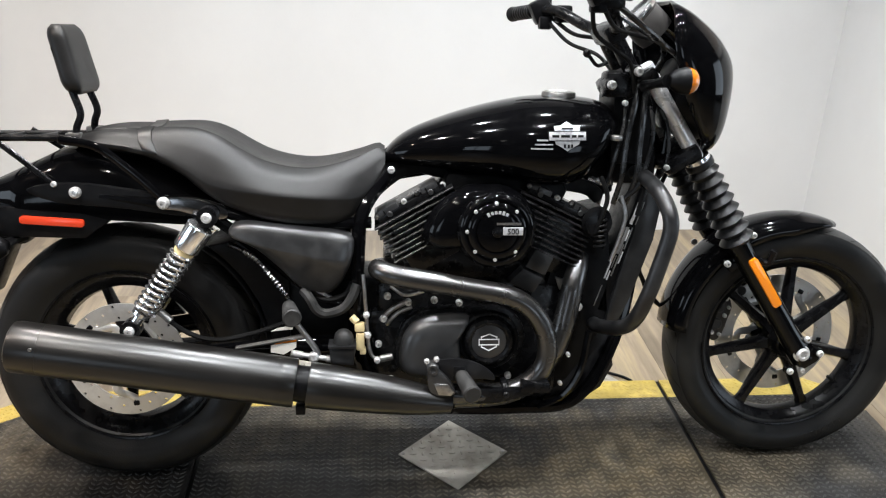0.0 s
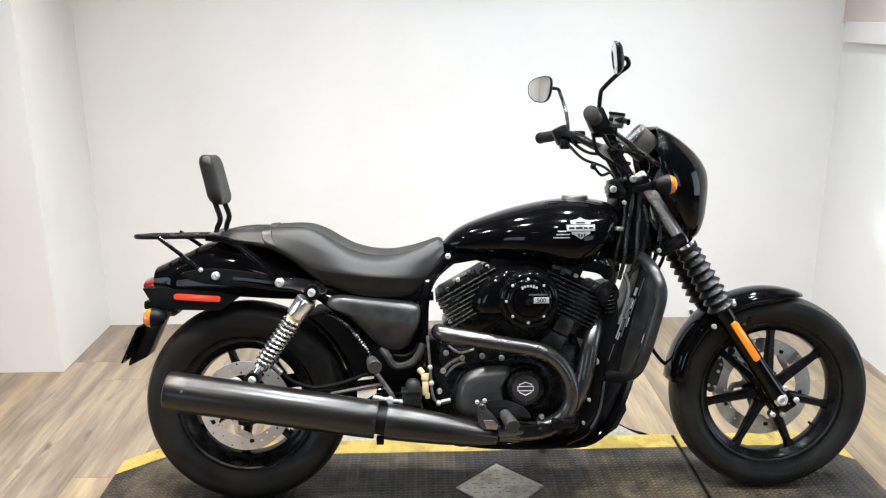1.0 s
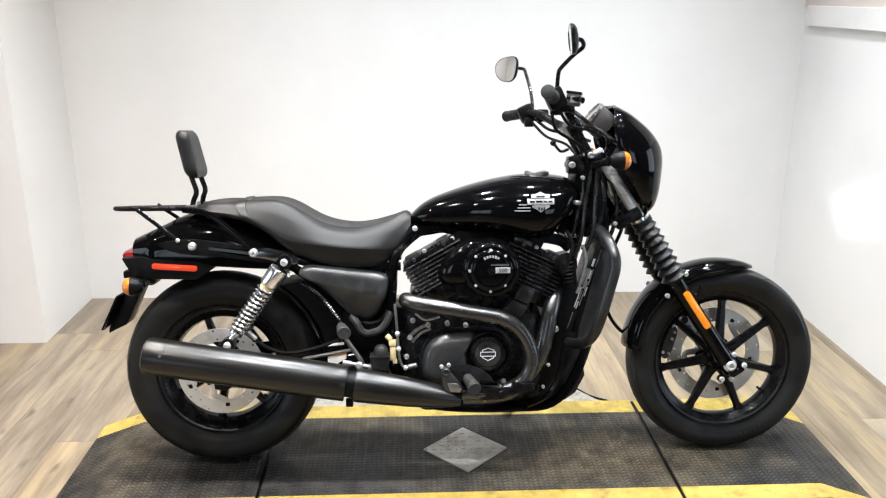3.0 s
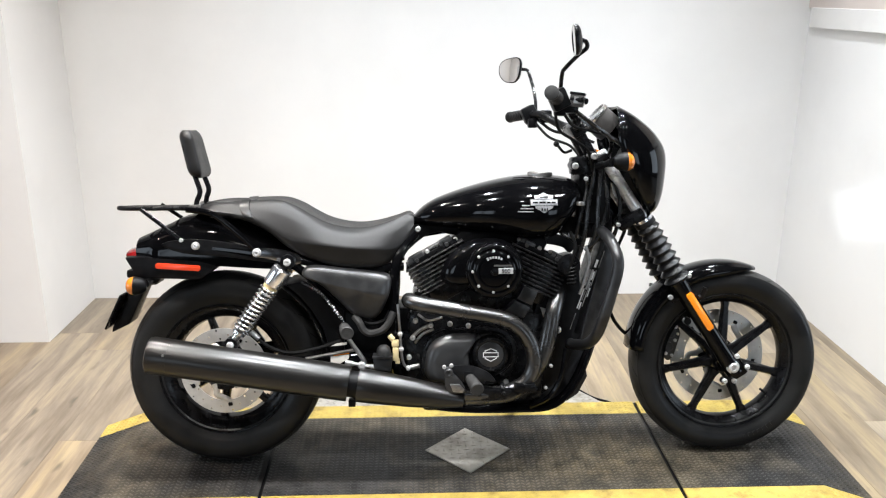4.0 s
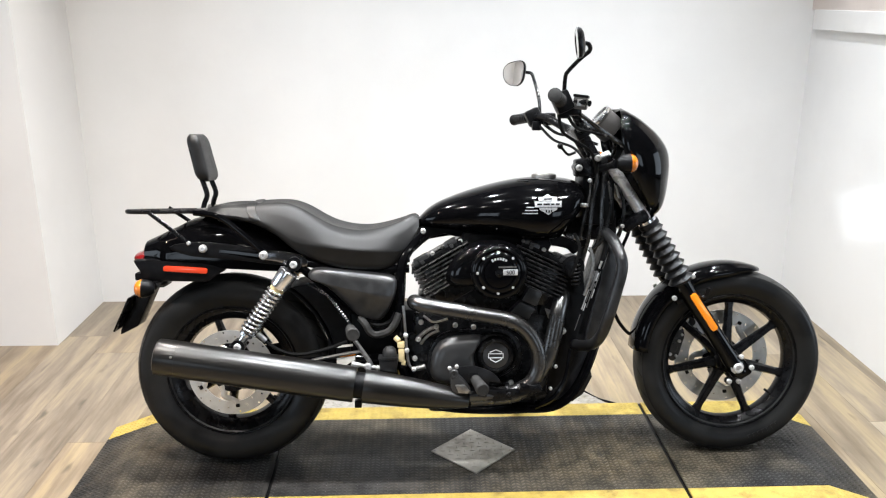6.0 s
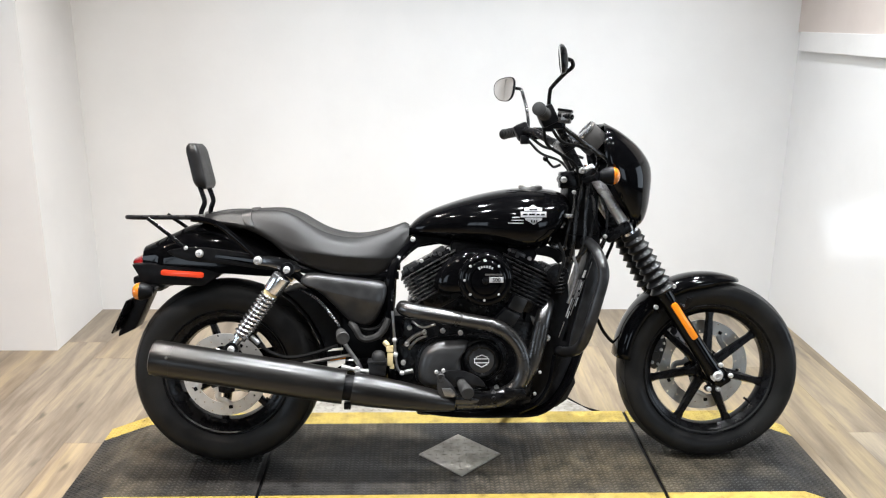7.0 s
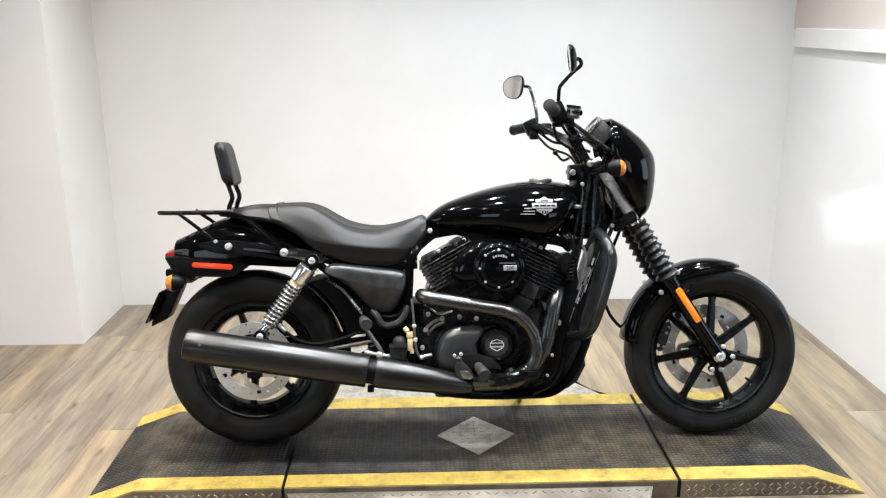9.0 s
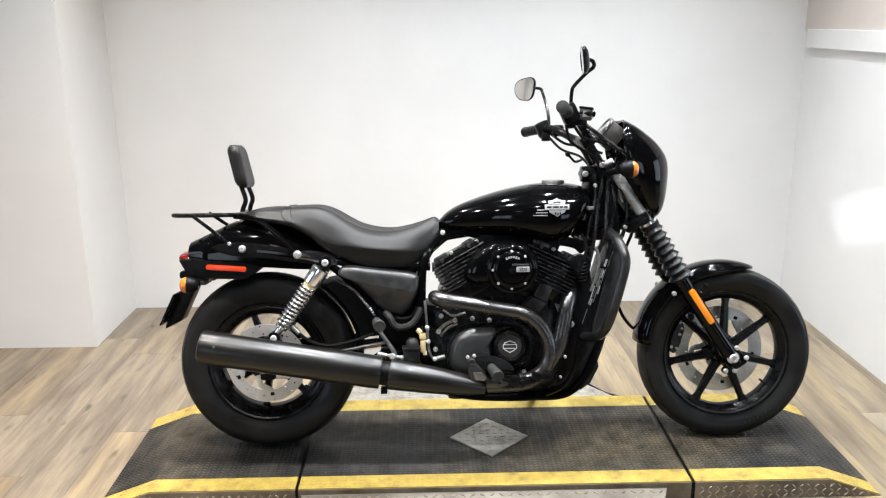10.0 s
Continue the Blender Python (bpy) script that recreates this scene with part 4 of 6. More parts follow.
for f in (0.0, 0.05, 0.5, 0.95, 1.0):
    x = -0.684 + 0.028 * float(f)
    e = 0.003 if 0.01 < f < 0.99 else 0.0004
    ring = seat_ring(x, s_top(x) + e, s_low(x) - e, s_wide(x) + e, (crease(x) - s_low(x)) / (s_top(x) - s_low(x)))
    strap.append([Vector((p.x + 0.5 * max(0.0, 0.775 - p.z), p.y, p.z)) for p in ring])
part("seat_strap", skin(strap), STRAP, bike, "black seat strap", smooth=50)

# --- rear mudguard and tail
f_top = curve_of([(-0.985, 0.682), (-0.95, 0.698), (-0.9, 0.721), (-0.84, 0.746), (-0.76, 0.752), (-0.7, 0.738), (-0.64, 0.715), (-0.58, 0.68), (-0.53, 0.645)])
f_low = curve_of([(-0.985, 0.632), (-0.95, 0.625), (-0.9, 0.618), (-0.84, 0.612), (-0.76, 0.606), (-0.7, 0.602), (-0.64, 0.598), (-0.58, 0.596), (-0.53, 0.6)])
rings = []
for x in np.linspace(-0.985, -0.53, 32):
    x = float(x)
    w = 0.098 * min(1, 0.74 + (x + 0.985) * 4.5)
    zt, zl = f_top(x), f_low(x)
    rings.append([Vector((x, -w, zl)), Vector((x, -w * 1.02, zl + (zt - zl) * 0.3)), Vector((x, -w * 0.97, zl + (zt - zl) * 0.55)), Vector((x, -w * 0.82, zl + (zt - zl) * 0.8)), Vector((x, -w * 0.55, zl + (zt - zl) * 0.96)), Vector((x, 0, zt)),
                  Vector((x, w * 0.55, zl + (zt - zl) * 0.96)), Vector((x, w * 0.86, zl + (zt - zl) * 0.82)), Vector((x, w, zl + (zt - zl) * 0.58)), Vector((x, w * 1.02, zl + (zt - zl) * 0.3)), Vector((x, w, zl))])
part("rear_mudguard", skin(rings), GLOSS, bike, "gloss black rear mudguard", smooth=60)
rail = part("mudguard_rail", slab(smooth_outline([(-0.90, 0.672), (-0.82, 0.685), (-0.70, 0.672), (-0.60, 0.652), (-0.52, 0.64), (-0.5, 0.62), (-0.6, 0.618), (-0.72, 0.634), (-0.84, 0.645)], 3), -0.118, -0.1, 0.004), PLASTIC, bike, "black side rail")
for x, z, r in ((-0.803, 0.667, 0.0135), (-0.631, 0.648, 0.0145)):
    part("rail_bolt", lathe((x, -0.118 if x < -0.7 else -0.13, z), (0, -1, 0), [(r * 0.85, 0), (r * 0.85, 0.007), (r * 0.77, 0.009), (r * 0.62, 0.0095), (r * 0.6, 0.013), (r * 0.52, 0.015), (r * 0.3, 0.015), (r * 0.24, 0.011)], 18), BRIGHT, rail, "bright zinc bolt")
part("rail_bolt", bolt((-0.843, -0.118, 0.683), (0, -1, 0), 0.006), BRIGHT, rail)
part("shock_bracket", join(slab(smooth_outline([(-0.645, 0.655), (-0.60, 0.66), (-0.55, 0.652), (-0.512, 0.636), (-0.51, 0.616), (-0.545, 0.615), (-0.60, 0.63), (-0.64, 0.636)], 3), -0.130, -0.112, 0.005)), DARKCHROME, rail)
# dark arch over the rear tyre
rings = []
for a in np.linspace(-4, 55, 16):
    t = radians(float(a))
    d = Vector((math.cos(t), 0, math.sin(t)))
    rings.append([RA + d * (0.317 - 0.006 * abs(q) ** 3) + Vector((0, 0.084 * q, 0)) for q in np.linspace(-1, 1, 9)])
arch = part("inner_mudguard", skin(rings, closed=False), PLASTIC, bike, "black plastic inner mudguard")
md = arch.modifiers.new("thick", "SOLIDIFY")
md.thickness = 0.004
guard_arc = [(RA.x + 0.320 * math.cos(radians(q)), RA.z + 0.320 * math.sin(radians(q))) for q in (54, 46, 36, 24, 12, 2)]
part("splash_guard", slab(guard_arc + [(-0.395, 0.30), (-0.395, 0.50), (-0.45, 0.555), (-0.485, 0.56)], -0.085, 0.085, 0.004), PLASTIC, bike, "black plastic splash guard")
tail = part("tail_housing", slab([(-1.012, 0.632), (-0.982, 0.58), (-0.965, 0.571), (-0.80, 0.566), (-0.745, 0.606), (-0.80, 0.622), (-0.95, 0.634)], -0.1, 0.1, 0.008), PLASTIC, bike, "black plastic tail housing")
part("tail_reflector", slab([(-0.923, 0.603), (-0.917, 0.600), (-0.802, 0.592), (-0.797, 0.596), (-0.797, 0.606), (-0.802, 0.609), (-0.917, 0.617), (-0.923, 0.613)], -0.108, -0.099, 0.003), RED, tail, "red side reflector")
part("tail_lamp", skin([[Vector((-0.966 - d, w * c, 0.632 + h * s)) for c, s in ((math.cos(k * math.pi / 10), math.sin(k * math.pi / 10)) for k in range(20))] for d, w, h in ((0, 0.07, 0.022), (0.035, 0.068, 0.019), (0.054, 0.055, 0.013), (0.06, 0.03, 0.006))]), DARKRED, tail, "red tail lamp lens")
part("lamp_base", box(-0.985, 0, 0.578, 0.07, 0.13, 0.024, 0.008), PLASTIC, tail)
plate = part("plate_bracket", join(slab([(-1.010, 0.548), (-0.967, 0.552), (-1.027, 0.425), (-1.082, 0.398), (-1.079, 0.415)], -0.035, 0.035, 0.006), box(-0.972, 0, 0.556, 0.06, 0.08, 0.03, 0.006)), PLASTIC, bike, "black number plate bracket")
part("number_plate", box(-1.057, 0, 0.47, 0.006, 0.17, 0.11, 0.002, pose(0, 0, 0, 0, 26, 0)), SATIN, plate, "black plate back")


def turn_signal(name, base, tip, ball, d, parent):
    s = part(name, join(tube([base, (Vector(base) + Vector(tip)) / 2, tip], [0.012, 0.009, 0.013], 10), lathe(ball, d, [(0.012, -0.03), (0.022, -0.018), (0.0265, 0), (0.0265, 0.006)], 24)), PLASTIC, parent, "black turn signal")
    part("signal_lens", lathe(Vector(ball) + Vector(d).normalized() * 0.006, d, [(0.0258, 0), (0.0258, 0.004), (0.022, 0.013), (0.014, 0.019), (0.004, 0.021)], 24), AMBER, s, "amber lens")


turn_signal("rear_turn_signal", (-0.94, -0.05, 0.562), (-0.95, -0.12, 0.56), (-0.972, -0.13, 0.556), (-1, -0.15, 0.05), bike)
turn_signal("rear_turn_signal", (-0.94, 0.05, 0.562), (-0.95, 0.12, 0.56), (-0.972, 0.13, 0.556), (-1, 0.15, 0.05), bike)

# --- luggage rack with backrest
rack = part("luggage_rack", join(tube([(-0.74, -0.11, 0.745), (-0.80, -0.1, 0.768), (-0.86, -0.092, 0.771), (-0.98, -0.085, 0.770), (-1.026, -0.07, 0.770), (-1.034, 0, 0.764), (-1.026, 0.07, 0.759), (-0.98, 0.085, 0.758), (-0.86, 0.092, 0.758), (-0.80, 0.1, 0.756), (-0.74, 0.11, 0.742)], 0.007, 10),
                                 *[tube([(x, -0.088, 0.769), (x, 0, 0.763), (x, 0.088, 0.758)], 0.005, 8) for x in (-0.97, -0.90)]), SATIN, bike, "black tubular luggage rack")
for s in (-1, 1):
    part("rack_arm", tube([(-0.83, s * 0.103, 0.768), (-0.76, s * 0.112, 0.757), (-0.70, s * 0.118, 0.715), (-0.635, s * 0.122, 0.655)], 0.0085, 10, flat=0.7), GLOSS, rack)
    part("rack_strut", tube([(-0.958, s * 0.093, 0.767), (-0.90, s * 0.104, 0.724), (-0.845, s * 0.112, 0.68)], 0.006, 8, flat=0.6), SATIN, rack)
    part("backrest_upright", tube([(-0.815, s * 0.06, 0.765), (-0.81, s * 0.055, 0.79), (-0.802, s * 0.052, 0.815), (-0.812, s * 0.05, 0.85), (-0.828, s * 0.05, 0.90), (-0.842, s * 0.05, 0.945)], 0.0075, 10), SATIN, rack)
for s in (-1, 1):
    part("backrest_mount", box(-0.815, s * 0.062, 0.768, 0.03, 0.02, 0.02, 0.003), STEEL, rack)
rings = []
for f in np.linspace(0, 1, 17):
    z = 0.853 + 0.136 * float(f)
    x = -0.808 - 0.03 * float(f)
    e = min(f, 1 - f)
    k = (min(1, e / 0.16)) ** 0.45 if e < 0.16 else 1
    w, d = (0.07 - 0.01 * f) * (0.72 + 0.28 * k), 0.023 * (0.5 + 0.5 * k)
    rings.append([Vector((x + d * math.copysign(abs(math.sin(a)) ** 0.6, math.sin(a)) + 0.004 * math.cos(2 * a), w * math.copysign(abs(math.cos(a)) ** 0.55, math.cos(a)), z)) for a in (2 * math.pi * q / 32 for q in range(32))])
part("backrest_pad", skin(rings), LEATHER, rack, "black padded backrest", smooth=60)

# --- shocks
for s in (-1, 1):
    top, low = Vector((-0.541, s * 0.155, 0.626)), Vector((-0.706, s * 0.155, 0.392))
    d = (low - top).normalized()
    n = (low - top).length
    sh = part("shock_absorber", lathe(top + d * 0.025, d, [(0.012, 0), (0.0255, 0.0008), (0.0275, 0.003), (0.0275, 0.053), (0.0262, 0.0555), (0.014, 0.056)], 28), SHOCK, bike, "chrome shock absorber with an exposed spring")
    part("shock_foot", lathe(low - d * 0.045, d, [(0.02, 0), (0.02, 0.008), (0.012, 0.012), (0.011, 0.045)], 16), SHOCK, sh)
    part("damper", lathe(top + d * 0.08, d, [(0.008, 0), (0.0105, 0.004), (0.0105, n - 0.13)], 16), DARKCHROME, sh)
    part("spring_seat", lathe(top + d * 0.083, d, [(0.02, 0), (0.021, 0.004), (0.02, 0.01)], 20), BRASS, sh)
    dd, u, v = frame_of(d)
    turns = 11
    pts = [top + d * (0.092 + (n - 0.14) * k / (turns * 12)) + (u * math.cos(2 * math.pi * k / 12) + v * math.sin(2 * math.pi * k / 12)) * 0.0225 for k in range(turns * 12 + 1)]
    part("spring", tube(pts, 0.0036, 8, per=1), SHOCK, sh, "bright coil spring")
    for q in (top, low):
        part("shock_eye", join(lathe(q - Vector((0, 0.016, 0)), (0, 1, 0), [(0.02, 0), (0.02, 0.032), (0.011, 0.033)], 20)), SATIN, sh)
        part("shock_bolt", bolt(q + Vector((0, s * 0.016, 0)), (0, s, 0), 0.0105, 0.008), BRIGHT, sh)

# --- frame, swing arm, side cover
part("frame", join(tube([(0.34, 0, 0.80), (0.1, 0, 0.735), (-0.2, 0, 0.69), (-0.35, 0, 0.60)], 0.026, 12),
                   *[tube([(-0.18, s * 0.05, 0.70), (-0.238, s * 0.105, 0.62), (-0.249, s * 0.115, 0.50), (-0.255, s * 0.115, 0.38), (-0.22, s * 0.11, 0.24), (-0.12, s * 0.1, 0.185), (0.1, s * 0.1, 0.175), (0.24, s * 0.1, 0.2), (0.33, s * 0.075, 0.36), (0.37, s * 0.04, 0.60), (0.39, s * 0.02, 0.74)], 0.0145, 10) for s in (-1, 1)],
                   *[tube([(-0.22, s * 0.1, 0.60), (-0.40, s * 0.115, 0.60), (-0.52, s * 0.115, 0.625), (-0.72, s * 0.108, 0.655), (-0.86, s * 0.1, 0.665)], 0.0125, 10) for s in (-1, 1)],
                   *[tube([(-0.24, s * 0.11, 0.40), (-0.36, s * 0.115, 0.47), (-0.46, s * 0.118, 0.555), (-0.53, s * 0.118, 0.61)], 0.0125, 10) for s in (-1, 1)]), GLOSS, bike, "gloss black tubular frame")
part("swing_arm", join(*[tube([(-0.24, s * 0.1, 0.335), (-0.45, s * 0.108, 0.325), (-0.62, s * 0.115, 0.312), (-0.76, s * 0.115, 0.29)], 0.022, 12, flat=0.7) for s in (-1, 1)], rod((-0.24, -0.12, 0.335), (-0.24, 0.12, 0.335), 0.03), rod((-0.40, -0.1, 0.325), (-0.40, 0.1, 0.325), 0.02),
                       *[slab([(-0.70, 0.39), (-0.66, 0.33), (-0.74, 0.32), (-0.73, 0.39)], s * 0.128, s * 0.112, 0.003) for s in (-1, 1)]), GLOSS, bike, "gloss black swing arm")
part("rear_axle", join(lathe(RA + Vector((0, -0.138, 0)), (0, 1, 0), [(0.016, 0), (0.016, 0.27)], 12)), STEEL, bike)
cover = smooth_outline([(-0.505, 0.586), (-0.483, 0.611), (-0.409, 0.606), (-0.30, 0.591), (-0.262, 0.578), (-0.255, 0.558), (-0.264, 0.52), (-0.288, 0.468), (-0.318, 0.447), (-0.358, 0.45), (-0.405, 0.508), (-0.455, 0.558)], 4)
cx, cz = -0.37, 0.55


def cover_face(x, z, y):
    """Depth of the side cover: an upper face that leans up and a lower one that leans in, with a crease between."""
    zc = 0.581 - (x + 0.502) * 0.25
    return -(y - 0.18 * max(0.0, z - zc) - 0.42 * max(0.0, zc - z))


rings = [[Vector((x, -0.1, z)) for x, z in cover], [Vector((x, cover_face(x, z, 0.142), z)) for x, z in cover]]
for f, y in ((0.985, 0.149), (0.95, 0.155), (0.88, 0.159), (0.7, 0.162), (0.5, 0.163), (0.3, 0.163), (0.05, 0.163)):
    ring = [(cx + (x - cx) * f, cz + (z - cz) * f) for x, z in cover]
    rings.append([Vector((x, cover_face(x, z, y), z)) for x, z in ring])
part("side_cover", skin(rings), DENIM, bike, "satin charcoal side cover", smooth=60)
rings = [[Vector((cx + (x - cx) * f, y, cz + (z - cz) * f)) for x, z in cover] for f, y in ((1.0, 0.1), (1.0, 0.132), (0.95, 0.146), (0.3, 0.15))]
part("side_cover", skin(rings), DENIM, bike, "satin charcoal side cover", smooth=60)
part("battery_box", box(-0.34, 0, 0.535, 0.16, 0.16, 0.14, 0.02), PLASTIC, bike)
# the next three slabs are black fillers, added to keep gaps behind parts dark
part("pivot_filler", slab([(-0.47, 0.30), (-0.18, 0.24), (-0.18, 0.47), (-0.27, 0.475), (-0.31, 0.52), (-0.36, 0.52), (-0.45, 0.46)], -0.07, 0.07, 0.01), PLASTIC, bike, "black filler round the swing arm pivot")
part("tank_filler", slab([(-0.06, 0.70), (0.19, 0.685), (0.20, 0.66), (0.17, 0.60), (-0.06, 0.60), (-0.075, 0.66)], -0.07, 0.07, 0.012), PLASTIC, bike, "black filler under the tank")
part("front_cover", slab([(0.16, 0.20), (0.29, 0.23), (0.315, 0.36), (0.29, 0.62), (0.2, 0.60), (0.15, 0.42)], -0.075, 0.075, 0.012), PLASTIC, bike, "black plastic cover behind the radiator")
part("rear_cover", join(box(-0.245, 0, 0.655, 0.035, 0.14, 0.09, 0.01, pose(0, 0, 0, 0, 20, 0))), PLASTIC, bike, "black plastic cover under the seat")
part("air_duct", slab([(-0.188, 0.712), (-0.134, 0.73), (-0.04, 0.72), (-0.05, 0.679), (-0.089, 0.685), (-0.112, 0.693), (-0.152, 0.684), (-0.18, 0.663), (-0.204, 0.641), (-0.217, 0.629), (-0.229, 0.651)], -0.035, -0.005, 0.004), PLASTIC, bike, "black plastic duct below the tank")

# --- engine
eng = part("engine_case", join(box(-0.02, 0, 0.30, 0.42, 0.2, 0.22, 0.03), box(-0.06, 0, 0.42, 0.30, 0.19, 0.10, 0.02), box(0.12, 0, 0.37, 0.16, 0.18, 0.18, 0.03), box(-0.14, 0, 0.475, 0.11, 0.16, 0.09, 0.015), box(0.0, 0, 0.19, 0.34, 0.17, 0.06, 0.02)), ENGINE, bike, "black engine casing")
clutch_outline = smooth_outline([(-0.168, 0.29), (-0.166, 0.35), (-0.148, 0.392), (-0.11, 0.414), (-0.05, 0.42), (0.0, 0.425), (0.06, 0.42), (0.10, 0.385), (0.108, 0.34), (0.09, 0.29), (0.04, 0.258), (-0.05, 0.252), (-0.13, 0.262)], 4)
part("primary_cover", join(slab(clutch_outline, -0.128, -0.095, 0.006)), ENGINE, eng)
dome = smooth_outline([(-0.16, 0.292), (-0.158, 0.345), (-0.14, 0.384), (-0.105, 0.404), (-0.055, 0.41), (-0.01, 0.405), (-0.03, 0.36), (-0.03, 0.30), (-0.05, 0.268), (-0.13, 0.268)], 4)
dx, dz = -0.09, 0.335
part("gear_cover", skin([[Vector((dx + (x - dx) * f, -y, dz - (1 - f) * 0.03 + (z - dz) * f)) for x, z in dome] for f, y in ((1, 0.12), (1, 0.132), (0.97, 0.139), (0.9, 0.149), (0.8, 0.156), (0.6, 0.159), (0.3, 0.16), (0.05, 0.16))]), ENGINEGREY, eng, "charcoal engine side cover", smooth=60)
CL = Vector((0.027, -0.128, 0.352))
clutch = part("clutch_cover", lathe(CL + Vector((0, 0.01, 0)), (0, -1, 0), [(0.066, 0), (0.066, 0.022), (0.063, 0.028), (0.058, 0.03), (0.0535, 0.026), (0.0535, 0.03), (0.05, 0.037), (0.044, 0.0395), (0.0385, 0.037), (0.0375, 0.0345), (0.03, 0.0345)], 48), ENGINE, eng, "round black clutch cover with a raised ring")
part("clutch_disc", lathe(CL + Vector((0, 0.01, 0)), (0, -1, 0), [(0.037, 0.03), (0.037, 0.0347), (0.0345, 0.0356), (0.001, 0.0356)], 40), ENGINEGREY, clutch)


def flat_bar(cx, y, cz, sx, sz, parent, m=SILVERPRINT, turn=0.0, t=0.002):
    return part("emblem_bar", box(cx, y, cz, sx, t, sz, 0, pose(0, 0, 0, 0, turn, 0)), m, parent, smooth=0)


yb = CL.y - 0.026
for cxo, czo, sx, sz, tn in ((0, 0.006, 0.042, 0.0019, 0), (0, -0.006, 0.042, 0.0019, 0), (-0.021, 0, 0.0019, 0.0145, 0), (0.021, 0, 0.0019, 0.0145, 0), (-0.008, 0.0145, 0.019, 0.0019, -22), (0.008, 0.0145, 0.019, 0.0019, 22),
                             (-0.0165, 0.0095, 0.0019, 0.007, 0), (0.0165, 0.0095, 0.0019, 0.007, 0), (-0.0075, -0.015, 0.018, 0.0019, 28), (0.0075, -0.015, 0.018, 0.0019, -28), (-0.0158, -0.009, 0.0019, 0.006, 0), (0.0158, -0.009, 0.0019, 0.006, 0)):
    flat_bar(CL.x + cxo, yb, CL.z + czo, sx, sz, clutch, SILVERPRINT, turn=tn)
for x, z in ((-0.143, 0.432), (-0.088, 0.436), (-0.035, 0.43), (-0.195, 0.396), (-0.206, 0.339), (-0.187, 0.446), (0.105, 0.41), (-0.18, 0.258), (0.075, 0.262)):
    part("case_bolt", bolt((x, -0.118, z), (0, -1, 0), 0.0078, 0.012), BRIGHT, eng)
part("case_rib", tube([(-0.2, -0.115, 0.39), (-0.192, -0.118, 0.402), (-0.172, -0.12, 0.42), (-0.142, -0.12, 0.434)], 0.006, 8), STEEL, eng, "bare metal casting rib")
part("case_rib", tube([(-0.188, -0.115, 0.38), (-0.182, -0.118, 0.39), (-0.163, -0.12, 0.409), (-0.135, -0.12, 0.421)], 0.0045, 8), STEEL, eng, "bare metal casting rib")


def cylinder(cx, cz, tilt, lng, count, far, label):
    """A finned cylinder with its head; cx, cz: middle of the topmost fin; tilt: degrees by which it leans forward."""
    t = radians(tilt)
    ax, al, near = Vector((math.sin(t), 0, math.cos(t))), Vector((math.cos(t), 0, -math.sin(t))), Vector((0, -1, 0))
    o = Vector((cx, 0, cz))
    turn = pose(0, 0, 0, 0, tilt, 0)
    c = part("cylinder", box(*(o - ax * 0.07), lng * 0.78, 0.17, 0.135, 0.02, turn), ENGINE, bike, label)
    for k in range(count):
        part("fin", box(*(o - ax * k * 0.0118), lng - 0.003 * (k % 2), 0.215, 0.0044, 0.0014, turn, 1), FINS, c)
    hd = part("cylinder_head", join(box(*(o + ax * 0.009 + near * 0.03), lng * 0.84, 0.13, 0.014, 0.003, turn), box(*(o + ax * 0.015 + al * 0.002 + near * 0.06), 0.05, 0.05, 0.012, 0.004, turn)), ENGINE, c, "black cylinder head")
    for u, n in ((-0.05, 0.048), (0.047, 0.038)):
        u = u * far
        cap = part("head_cap", join(box(*(o + al * u + ax * 0.015 + near * 0.068), n, 0.05, 0.026, 0.006, turn), rod(o + al * u + ax * 0.012 + near * 0.09, o + al * u + ax * 0.012 + near * 0.098, 0.006)), ENGINEGREY, hd, "charcoal head cap")
        # a dark bar on the face: a groove's shade put into colour
        part("cap_dark_bar", box(*(o + al * (u - n * 0.18) + ax * 0.015 + near * 0.0936), 0.0035, 0.002, 0.02, 0, turn), PLASTIC, cap)
    for u, w, r in ((-0.078, 0.018, 0.0055), (-0.012, 0.02, 0.0065), (0.02, 0.023, 0.005), (0.076, 0.012, 0.0065)):
        part("head_bolt", bolt(o + al * u * far + ax * w + near * 0.085, (0, -1, 0), r, 0.009), BRIGHT if r > 0.006 else STEEL, hd)
    return c


cylinder(-0.1315, 0.63, -29, 0.186, 8, 1, "black finned rear cylinder")
cylinder(0.175, 0.626, 25, 0.182, 9, 1, "black finned front cylinder")
# also fills the gaps between the cylinders, added to keep them dark
part("intake_block", join(box(0.02, 0, 0.575, 0.19, 0.14, 0.15, 0.02), box(0.02, 0, 0.48, 0.28, 0.15, 0.1, 0.01)), ENGINE, bike)
starter = part("starter_cover", slab([(0.126, 0.543), (0.167, 0.526), (0.149, 0.485), (0.105, 0.505)], -0.115, -0.08, 0.005), SHROUD, bike, "black starter cover in two panels")
part("lower_panel", slab([(0.100, 0.502), (0.146, 0.481), (0.124, 0.447), (0.07, 0.471)], -0.118, -0.08, 0.005), SHROUD, starter)
part("engine_bracket", slab([(0.177, 0.475), (0.205, 0.466), (0.198, 0.459), (0.188, 0.444), (0.183, 0.458)], -0.088, -0.08, 0.002), STEEL, bike, "bare metal engine bracket")
# black filler added between tank and front head, for a dark shape there
part("head_filler", slab(smooth_outline([(0.155, 0.667), (0.183, 0.652), (0.203, 0.654), (0.249, 0.644), (0.269, 0.627), (0.286, 0.644), (0.271, 0.666), (0.231, 0.682), (0.176, 0.684)], 3), -0.035, -0.005, 0.008), BOOT, bike, "black filler block above the front head")

